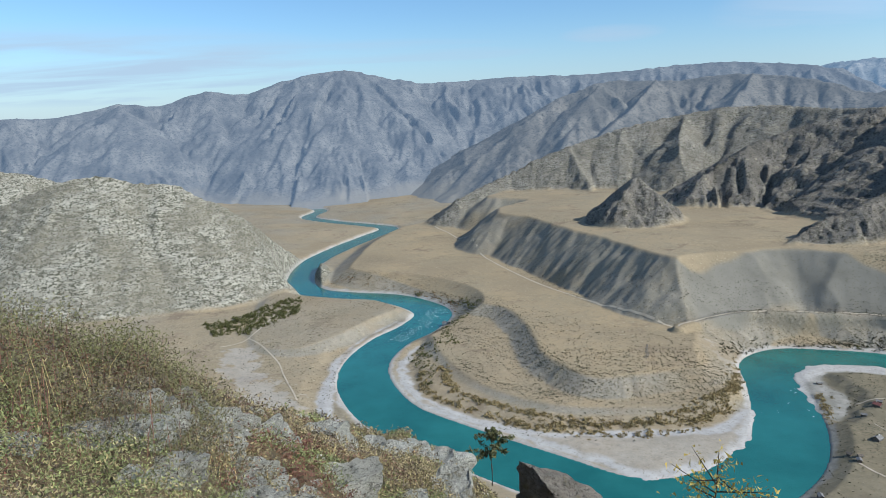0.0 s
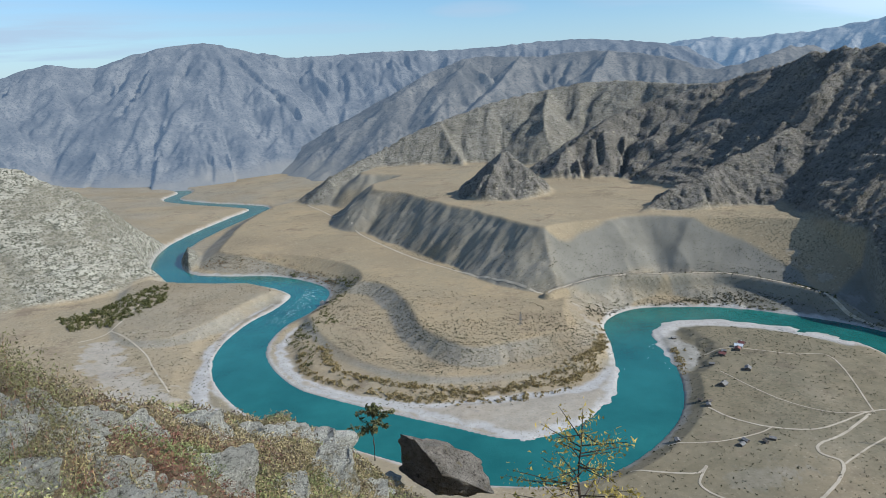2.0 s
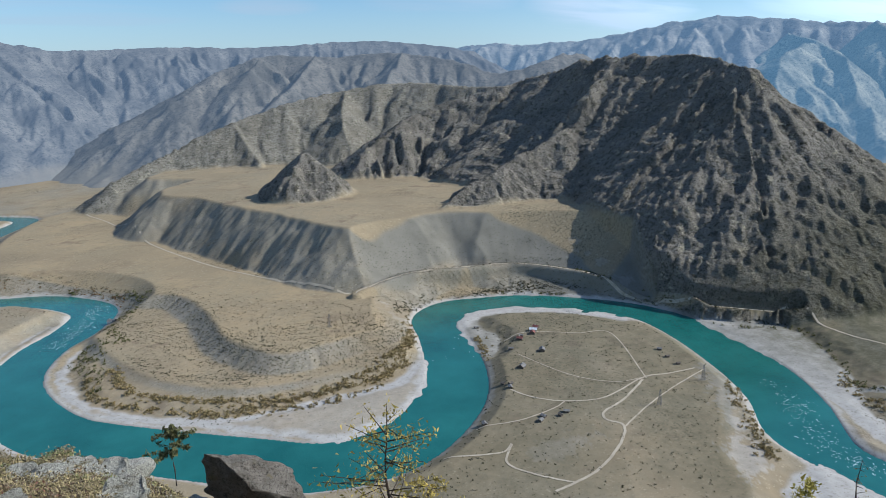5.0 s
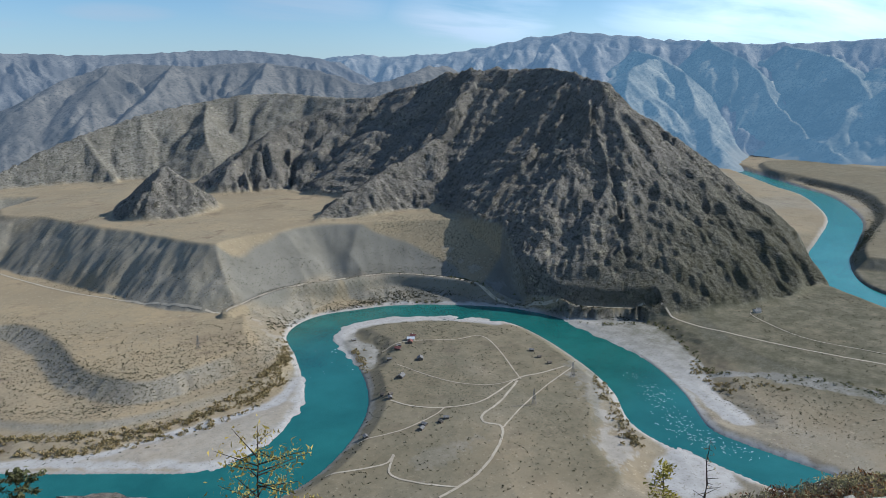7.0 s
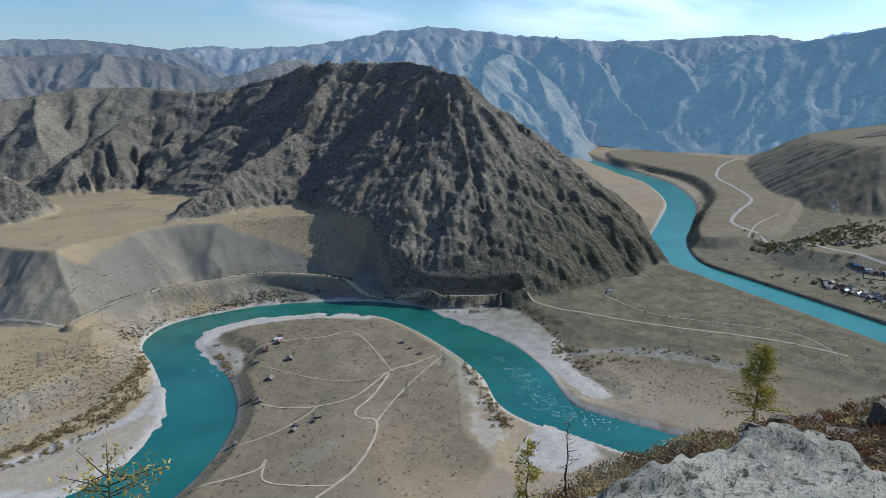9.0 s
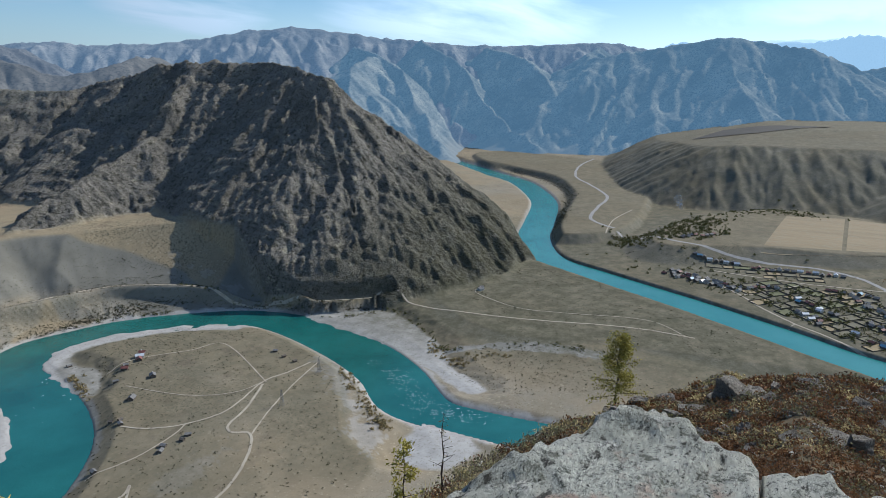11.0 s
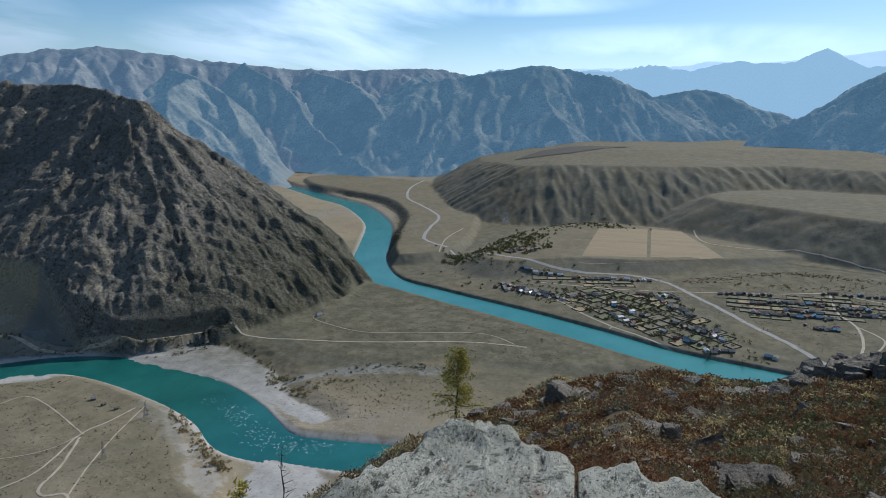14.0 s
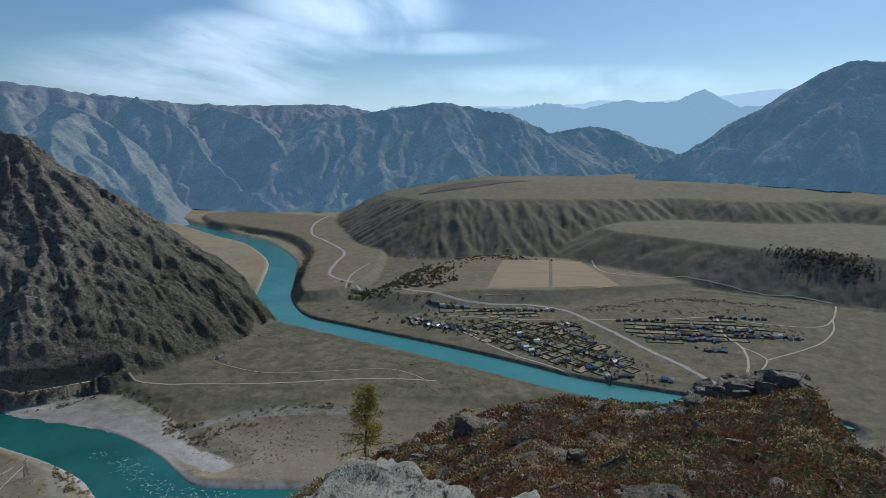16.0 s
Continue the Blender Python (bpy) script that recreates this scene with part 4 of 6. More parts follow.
M_STEPPE_BUSH = make_leaves("steppe_bush", [(0.035, 0.037, 0.02), (0.075, 0.072, 0.04), (0.05, 0.043, 0.025)])
M_BANK_BUSH = make_leaves("bank_bush", [(0.20, 0.17, 0.085), (0.40, 0.29, 0.14), (0.13, 0.125, 0.065), (0.48, 0.36, 0.18)])
M_DARK_TREE = make_leaves("dark_tree", [(0.05, 0.06, 0.025), (0.10, 0.105, 0.04), (0.17, 0.14, 0.05)])
M_ORANGE_BUSH = make_leaves("orange_bush", [(0.20, 0.09, 0.03), (0.12, 0.08, 0.035), (0.28, 0.13, 0.04)])
M_RUST = make_leaves("rusty_shrub", [(0.20, 0.075, 0.035), (0.075, 0.048, 0.028), (0.27, 0.13, 0.055), (0.13, 0.09, 0.045)])
M_OLIVE = make_leaves("olive_shrub", [(0.07, 0.065, 0.045), (0.27, 0.25, 0.12), (0.12, 0.09, 0.085), (0.20, 0.20, 0.09)])
M_KNOB = make_leaves("dark_green_shrub", [(0.05, 0.055, 0.028), (0.14, 0.14, 0.06), (0.08, 0.075, 0.04)])
M_BRINK = make_leaves("twiggy_bush", [(0.07, 0.06, 0.04), (0.21, 0.21, 0.085), (0.12, 0.09, 0.07), (0.30, 0.265, 0.12)])
M_STRAW = make_leaves("straw_grass", [(0.575, 0.448, 0.196), (0.345, 0.265, 0.127), (0.644, 0.517, 0.253), (0.276, 0.265, 0.103)])
M_TWIG_LEAF = make_leaves("autumn_leaf", [(0.36, 0.29, 0.15), (0.08, 0.06, 0.045), (0.46, 0.38, 0.19), (0.16, 0.115, 0.10), (0.29, 0.27, 0.115)])
M_GREEN_LEAF = make_leaves("green_leaf", [(0.44, 0.46, 0.18), (0.16, 0.19, 0.08), (0.54, 0.52, 0.24)])
M_RED_LEAF = make_leaves("red_leaf", [(0.28, 0.12, 0.085), (0.18, 0.10, 0.075), (0.34, 0.18, 0.10)])
M_YELLOW_LEAF = make_leaves("yellow_leaf", [(0.52, 0.40, 0.09), (0.36, 0.29, 0.09), (0.60, 0.44, 0.10)])
M_LARCH = make_leaves("larch_needles", [(0.24, 0.24, 0.06), (0.36, 0.30, 0.07), (0.30, 0.27, 0.065)])
M_BARK = make_plain("bark", (0.09, 0.065, 0.045), (0.05, 0.038, 0.03), 12.0, relief=0.02)
M_TIMBER = make_plain("weathered_timber", (0.16, 0.135, 0.11), (0.09, 0.075, 0.06), 0.9)
M_PLASTER = make_plain("pale_plaster", (0.62, 0.58, 0.52), (0.48, 0.45, 0.40), 0.7)
M_SLATE = make_plain("grey_roof_sheet", (0.23, 0.22, 0.205), (0.12, 0.115, 0.11), 0.8, 0.8)
M_REDROOF = make_plain("brown_red_roof_sheet", (0.26, 0.10, 0.08), (0.17, 0.08, 0.065), 0.8, 0.6)
M_BLUEROOF = make_plain("blue_roof_sheet", (0.16, 0.33, 0.45), (0.11, 0.25, 0.36), 0.8, 0.5)
M_TIN = make_plain("bright_tin_roof", (0.62, 0.64, 0.66), (0.48, 0.50, 0.52), 0.8, 0.4)
M_STEEL = make_plain("dull_steel", (0.20, 0.20, 0.20), (0.13, 0.13, 0.13), 3.0, 0.6)
M_FOAM = make_plain("river_foam", (0.75, 0.80, 0.80), (0.55, 0.66, 0.66), 0.8, 0.6)
M_STUBBLE = make_plain("mown_stubble", (0.30, 0.225, 0.13), (0.235, 0.18, 0.105), 0.05, stretch=(1, 0.15, 1, 0, 0, 10), fine=(0.28, 0.24, 0.155))
M_GARDEN = make_plain("garden_soil", (0.19, 0.165, 0.115), (0.14, 0.125, 0.085), 0.1, fine=(0.16, 0.15, 0.07))
M_FALLOW = make_plain("ploughed_soil", (0.075, 0.066, 0.054), (0.055, 0.05, 0.042), 0.05, stretch=(1, 0.2, 1, 0, 0, 30))
M_LAWN = make_plain("garden_green", (0.16, 0.165, 0.08), (0.12, 0.12, 0.065), 0.2, fine=(0.15, 0.14, 0.07))
M_HAY = make_plain("garden_hay", (0.34, 0.26, 0.14), (0.25, 0.20, 0.12), 0.2)
M_ASPHALT = make_plain("worn_asphalt", (0.33, 0.315, 0.29), (0.25, 0.24, 0.225), 0.1, fine=(0.36, 0.34, 0.31))


def make_boulder(name, light, mid, dark, scale):
    """Weathered stone with pale lichen, dark pits and cracks."""
    m, t, b = material(name, 0.92)
    b.inputs["Specular IOR Level"].default_value = 0.15
    col = blend(t, noise_fac(t, scale, 10, 0.7, 0.38, 0.62), light, mid)
    col = blend(t, noise_fac(t, scale * 3.1, 8, 0.75, 0.55, 0.66), col, dark)
    col = blend(t, noise_fac(t, scale * 11, 6, 0.75, 0.57, 0.66), col, dark)
    col = blend(t, noise_fac(t, scale * 0.8, 4, 0.6, 0.58, 0.68), col, (0.24, 0.20, 0.11))
    crack = noise_fac(t, scale * 1.6, 6, 0.6, 0.485, 0.50, (1, 1, 2.6, 20, 12, 0))
    seam = node(t, "ShaderNodeMath", operation="COMPARE")
    t.links.new(crack, seam.inputs[0])
    seam.inputs[1].default_value, seam.inputs[2].default_value = 0.5, 0.45
    col = blend(t, times(t, seam.outputs[0], 0.75), col, tuple(0.5 * v for v in dark))
    t.links.new(col, b.inputs["Base Color"])
    bump(t, b, blend(t, 0.5, noise_fac(t, scale * 2.2, 10, 0.72, 0.25, 0.75, (1, 1, 3.0, 15, 10, 0)), noise_fac(t, scale * 8, 10, 0.78, 0.25, 0.75)), 1.0, 0.22)
    return m


M_STONE_WARM = make_boulder("pale_outcrop", (0.70, 0.68, 0.59), (0.50, 0.48, 0.40), (0.13, 0.125, 0.10), 2.2)
M_STONE_DARK = make_boulder("brown_outcrop", (0.36, 0.32, 0.265), (0.20, 0.175, 0.14), (0.055, 0.048, 0.04), 1.4)


# ---------------------------------------------------------------- roads and tracks
def ribbon(name, control, width, mat, label, lift=0.35, kind="structure"):
    """A road draped over the land."""
    line = spline(control, 10)
    step = np.gradient(line, axis=0)
    side = np.stack([step[:, 1], -step[:, 0]], -1) / np.linalg.norm(step, axis=1)[:, None]
    wob = 0.12 * width * np.sin(np.arange(len(line)) * 1.7) * np.sin(np.arange(len(line)) * 0.61)
    left, right = line + side * (width / 2 + wob)[:, None], line - side * (width / 2 - wob)[:, None]
    z3 = ground(np.vstack([left, right, line])).reshape(3, -1)
    rows = [left, line, right]
    verts, faces = [], []
    for p, z in zip(rows, (z3[0], z3[2], z3[1])):
        verts += [(x, y, zz + lift) for (x, y), zz in zip(p, z)]
    n = len(line)
    for k in range(2):
        faces += [(k * n + i, k * n + i + 1, (k + 1) * n + i + 1, (k + 1) * n + i) for i in range(n - 1)]
    return tagged(new(name, mesh_from(name, verts, faces, mat)), label, "road", kind=kind)


DUST = "pale dusty vehicle track across dry grass"
for control, width in (
        ([(-18, 1722), (24, 1600), (84, 1338), (152, 1134), (210, 1018), (250, 940), (302, 868)], 5),
        ([(p[0], p[1]) for p in BENCH] + [(785, 443), (792, 366), (808, 297), (829, 235), (842, 174), (842, 115)], 4.5),
        ([(888, 440), (867, 424), (838, 348), (852, 278), (878, 183), (843, 126)], 2.2),
        ([(353, 538), (362, 513), (385, 489), (425, 476), (489, 492), (521, 487), (556, 484)], 3.2),
        ([(491, 489), (546, 607), (510, 628), (464, 660), (427, 666)], 2.4),
        ([(485, 488), (436, 463), (404, 453), (395, 440), (401, 423), (374, 399), (331, 378), (287, 372)], 4),
        ([(402, 422), (447, 442), (502, 461), (562, 477)], 2.6),
        ([(284, 489), (324, 479), (365, 482), (385, 489)], 2.4),
        ([(411, 609), (426, 538), (455, 499), (489, 492)], 1.8),
        ([(234, 458), (279, 440), (295, 447), (276, 424), (287, 398), (307, 374)], 3.2),
        ([(-262, 1100), (-268, 1036), (-281, 927), (-312, 895)], 4),
        ([(-281, 927), (-225, 850), (-200, 790), (-170, 720)], 3),
        ([(1160, 200), (1126, 129), (1088, 90), (1043, 58), (991, 10), (963, -25), (916, -76), (888, -112), (850, -137), (823, -151), (780, -190)], 5),
        ([(1203, 144), (1186, 9), (1191, -73), (1202, -144), (1217, -246), (1239, -337), (1198, -408), (1190, -487), (1237, -531), (1330, -575)], 5),
        ([(1239, -337), (1199, -331), (1133, -322), (1071, -331), (1005, -322), (937, -301), (880, -290)], 6),
        ([(1071, -331), (1011, -350), (932, -303)], 4.5), ([(1011, -350), (1092, -450), (1168, -504), (1237, -531)], 4.5),
        ([(1677, -154), (1567, -168), (1529, -221), (1512, -316), (1467, -377), (1409, -446), (1376, -514), (1343, -572)], 5),
        ([(1088, 90), (1114, 57), (1179, 9)], 3.5), ([(991, 10), (951, 26)], 3),
        ([(1348, 375), (1480, 395), (1620, 390)], 4)):
    ribbon("road", control, width * 0.62, M_TRACK, DUST)
ribbon("road", [(2640, 800), (2480, 790), (2297, 755), (2100, 690), (1960, 600), (1774, 496), (1600, 470), (1451, 437), (1370, 340), (1306, 247), (1284, 154), (1285, 68), (1286, -16), (1250, -76), (1176, -117), (1103, -157), (1031, -191), (975, -222), (919, -248), (860, -285)],
       8, M_ASPHALT, "grey asphalt valley road past the village")


# ---------------------------------------------------------------- plants of the valley
def scatter_ring(ring, n, rng):
    ring = np.array(ring, float)
    out = np.empty((0, 2))
    while len(out) < n:
        p = rng.uniform(ring.min(0), ring.max(0), (n * 3, 2))
        inside, _ = inside_distance(p[:, 0].astype(np.float32), p[:, 1].astype(np.float32), ring, 5000.0)
        out = np.vstack([out, p[inside > 0]])
    return out[:n]


def scatter_line(control, spread, n, rng):
    line = spline(control, 12)[:, :2]
    i = rng.uniform(0, len(line) - 1.01, n)
    k = i.astype(int)
    p = line[k] + (line[k + 1] - line[k]) * (i - k)[:, None]
    return p + rng.normal(size=(n, 2)) * spread


def plant(name, xy, lo, hi, per, mat, label, category, rng, dry=True, **more):
    land = land_at(xy[:, 0], xy[:, 1])
    keep = (land["bank"] > 2.0) if dry else land["bank"] > -99
    xy, z = xy[keep], land["h"][keep]
    size = rng.uniform(lo, hi, len(xy)) * rng.uniform(0.7, 1.2, len(xy))
    leaf_cloud(name, np.column_stack([xy, z]), size, per, mat, label, category, rng=rng, **more)


def build_valley_plants():
    rng = np.random.default_rng(5)
    dots = [scatter_ring(LOW["ring"], 1900, rng), scatter_ring([(-20, 960), (110, 690), (330, 700), (340, 780), (130, 800), (60, 930)], 2100, rng),
            scatter_ring(ISLAND["ring"], 1900, rng), scatter_ring([(400, 640), (470, 740), (560, 700), (600, 590), (480, 640)], 350, rng),
            scatter_ring([(690, 350), (730, 290), (735, 200), (690, 120), (600, 250), (620, 340)], 700, rng),
            scatter_ring([(310, 840), (420, 800), (540, 810), (640, 750), (690, 700), (650, 830), (560, 900), (380, 900)], 1800, rng),
            scatter_ring([(420, 960), (640, 890), (660, 830), (560, 920), (400, 930)], 250, rng),
            scatter_ring(WEST["ring"], 700, rng), scatter_ring([(-290, 900), (-130, 900), (-130, 720), (-220, 700)], 700, rng),
            scatter_ring([(1150, -100), (1300, -420), (1180, -480), (1090, -200)], 200, rng),
            scatter_ring([(-200, 1290), (-60, 1215), (40, 1090), (20, 1060), (-80, 1180), (-210, 1250)], 700, rng),
            scatter_line([(-178, 1262), (-67, 1200), (30, 1072), (44, 1020), (88, 975), (106, 885), (108, 800), (135, 735), (175, 704), (255, 718), (290, 735)], 9, 1700, rng),
            scatter_line([(60, 655), (160, 645), (260, 672), (320, 715)], 14, 600, rng), scatter_line([(20, 800), (60, 730), (130, 690), (240, 690), (320, 730)], 8, 700, rng),
            scatter_ring([(900, 480), (1080, 410), (1020, 290), (860, 40), (800, 60), (780, 200), (750, 330)], 1300, rng),
            scatter_ring([(1180, 330), (1230, 100), (1130, -120), (940, -250), (1300, -560), (1330, -300), (1250, 60), (1280, 300)], 1500, rng),
            scatter_ring([(1600, -399), (1495, -535), (1356, -663), (1230, -860), (1180, -800), (1300, -600), (1450, -480), (1540, -380)], 900, rng),
            scatter_ring([(340, 960), (700, 830), (640, 780), (420, 880), (320, 900)], 1500, rng),
            scatter_ring([(130, 1300), (220, 1130), (330, 930), (300, 870), (200, 1030), (110, 1250)], 900, rng)]
    plant("steppe_bushes", np.vstack(dots), 0.6, 1.5, 5, M_STEPPE_BUSH, "low dark bushes dotted over the dry steppe", "bush", rng)
    banks = [scatter_line([(-30, 790), (-22, 735), (20, 690), (75, 648), (140, 638), (200, 638), (255, 642), (300, 672)], 3, 330, rng),
             scatter_line([(-5, 800), (10, 730), (70, 675), (150, 640), (230, 648), (300, 690), (325, 720)], 3.5, 520, rng),
             scatter_line([(60, 655), (150, 620), (230, 625), (300, 680)], 5, 160, rng),
             scatter_line([(335, 725), (350, 760), (370, 800)], 7, 120, rng),
             scatter_line([(372, 628), (392, 660), (400, 690)], 6, 70, rng), scatter_line([(330, 560), (350, 590), (372, 628)], 5, 40, rng),
             scatter_line([(560, 440), (530, 400), (495, 355), (480, 330)], 5, 110, rng),
             scatter_line([(690, 400), (655, 360), (690, 300), (640, 350)], 5, 60, rng),
             scatter_line([(1275, -140), (1262, -270), (1288, -400)], 8, 60, rng)]
    plant("bank_bushes", np.vstack(banks), 1.5, 3.6, 18, M_BANK_BUSH, "yellow and olive autumn bushes along the river bank", "bush", rng, flat=1.0, leaf=0.35)
    orange = [scatter_line([(1261, -113), (1348, -269), (1347, -365), (1307, -481)], 8, 420, rng), scatter_line([(-210, 1265), (-100, 1205), (0, 1120), (20, 1050)], 6, 160, rng)]
    plant("orange_bushes", np.vstack(orange), 1.0, 2.2, 10, M_ORANGE_BUSH, "orange-brown autumn bushes in a belt below the terrace", "bush", rng)
    trees = [scatter_ring([(-52, 859), (-26, 915), (-4, 900), (-12, 824), (-18, 735), (-36, 788)], 110, rng), scatter_line([(10, 870), (0, 930), (25, 990), (45, 1040), (20, 1090), (-60, 1170)], 6, 150, rng),
             scatter_line([(690, 640), (705, 560), (770, 510), (700, 400), (680, 375), (725, 292), (742, 230), (740, 165)], 4, 150, rng),
             scatter_line([(640, 800), (680, 700), (690, 640)], 6, 120, rng), scatter_line([(430, 815), (520, 820), (600, 780)], 5, 120, rng),
             scatter_ring([(990, -170), (884, -192), (895, -121), (998, -8), (1071, 83), (1122, 205), (1200, 200), (1140, 0), (1100, -90)], 420, rng), scatter_ring([(1133, -157), (1207, -339), (1180, -457), (1111, -452), (1086, -196)], 130, rng)]
    # row of scrub added to darken the shaded front of the river cliff
    cliff = scatter_line([(1285, 480), (1440, 510), (1570, 545), (1840, 622), (2100, 785), (2245, 975)], 9, 1900, rng)
    cliff = np.vstack([cliff, scatter_line([(640, 775), (680, 680), (715, 605), (760, 548), (800, 522)], 5, 380, rng), scatter_line([(470, 838), (560, 828), (630, 778)], 6, 300, rng), scatter_line([(350, 820), (420, 838), (520, 834), (600, 800)], 9, 500, rng)])
    plant("cliff_scrub", cliff, 1.0, 2.4, 6, M_STEPPE_BUSH, "dark scrub on the banks, added along the shaded cliff to darken it", "scrub", rng)
    belts = [scatter_ring([(-370, 997), (-324, 1040), (-268, 1126), (-245, 1131), (-232, 1040), (-284, 945), (-334, 941)], 420, rng),
             scatter_ring([(1324, 251), (1325, 190), (1411, 145), (1560, 170), (1540, 290)], 260, rng), scatter_ring([(1175, 141), (1175, -72), (1006, -150), (894, -113), (1051, 58)], 170, rng),
             scatter_line([(1352, 330), (1373, 250), (1505, 222), (1724, 123), (1700, 0)], 26, 330, rng),
             scatter_line([(1240, 300), (1200, 200), (1225, 90), (1130, 0), (1050, -80)], 45, 90, rng),
             scatter_ring([(1290, 350), (1370, 380), (1400, 280), (1330, 230), (1260, 270)], 150, rng)]
    plant("tree_belts", np.vstack(belts), 2.2, 4.6, 40, M_DARK_TREE, "belts of small olive and dark green trees", "tree", rng, flat=1.3, leaf=0.26)
    wood = scatter_line([(1520, -545), (1470, -600), (1420, -650)], 26, 520, rng)
    plant("larch_wood", wood, 2.0, 3.6, 26, M_STEPPE_BUSH, "dark patch of wood on the terrace front", "wood", rng, flat=1.8, leaf=0.3)
    plant("valley_trees", np.vstack(trees), 1.3, 3.3, 16, M_DARK_TREE, "small dark green riverside trees and thickets", "tree", rng, flat=1.15, leaf=0.32)


build_valley_plants()


# ---------------------------------------------------------------- white water
def build_foam():
    rng = np.random.default_rng(8)
    spots = [scatter_line([(-10, 1080), (-40, 990), (-70, 930)], 9, 240, rng), scatter_line([(600, 395), (560, 345), (540, 300), (565, 250)], 9, 210, rng),
             scatter_line([(610, 430), (575, 370)], 8, 30, rng), scatter_line([(378, 740), (385, 690), (352, 640)], 13, 14, rng)]
    xy = np.vstack(spots)
    land = land_at(xy[:, 0], xy[:, 1])
    xy = xy[land["bank"] < -4]
    verts, faces = [], []
    for x, y in xy:
        a, n, base = rng.uniform(0, 3.1), 7, len(verts)
        sx, sy = rng.uniform(0.4, 1.9), rng.uniform(0.12, 0.34)
        for ring_r, z in ((1.0, 0.02), (0.55, 0.10)):
            for i in range(n):
                r = ring_r * rng.uniform(0.7, 1.2)
                u, v = sx * r * math.cos(6.283 * i / n), sy * r * math.sin(6.283 * i / n)
                verts.append((x + u * math.cos(a) - v * math.sin(a), y + u * math.sin(a) + v * math.cos(a), z))
        faces += [(base + i, base + (i + 1) % n, base + n + (i + 1) % n, base + n + i) for i in range(n)] + [tuple(range(base + n, base + 2 * n))]
    tagged(new("river_foam", mesh_from("river_foam", verts, faces, M_FOAM)), "white broken water on the rapids", "foam", kind="stuff")


build_foam()


# ---------------------------------------------------------------- village
def gable_house(length, width, wall, rise, wall_mat, roof_mat, label, chimney=True, porch=False):
    """A house with gabled walls, an overhanging roof, windows and a chimney."""
    base = new("house")
    tagged(base, label, "house", group="village houses")
    bm = bmesh.new()
    hl, hw = length / 2, width / 2
    v = [bm.verts.new(p) for p in ((-hl, -hw, -1.5), (hl, -hw, -1.5), (hl, hw, -1.5), (-hl, hw, -1.5), (-hl, -hw, wall), (hl, -hw, wall), (hl, hw, wall), (-hl, hw, wall),
                                   (-hl, 0, wall + rise), (hl, 0, wall + rise))]
    for f in ((0, 1, 5, 4), (2, 3, 7, 6), (1, 2, 6, 9, 5), (3, 0, 4, 8, 7)):
        bm.faces.new([v[i] for i in f])
    part("body", bm_mesh("body", bm, wall_mat), base)
    bm = bmesh.new()
    over, slope = 0.5, math.atan2(rise, hw)
    for side in (-1, 1):
        m = Matrix.Translation((0, 0, wall + rise + 0.05)) @ Matrix.Rotation(-side * slope, 4, "X")
        run = hw / math.cos(slope) + over
        box_into(bm, -hl - over, hl + over, *((0, run) if side > 0 else (-run, 0)), 0.0, 0.14, m)
    part("roof", bm_mesh("roof", bm, roof_mat), base)
    bm = bmesh.new()
    box_into(bm, -0.45, 0.45, -hw - 0.04, -hw + 0.05, 0.9, 2.0)
    pane = bm_mesh("window", bm, M_STEEL)
    for x in (-hl * 0.55, 0.0, hl * 0.55):
        part("window", pane, base, m=pose(x, 0, 0))
    if chimney:
        bm = bmesh.new()
        box_into(bm, hl * 0.3 - 0.35, hl * 0.3 + 0.35, -0.35, 0.35, wall, wall + rise + 1.1)
        part("chimney", bm_mesh("chimney", bm, M_PLASTER), base)
    return base


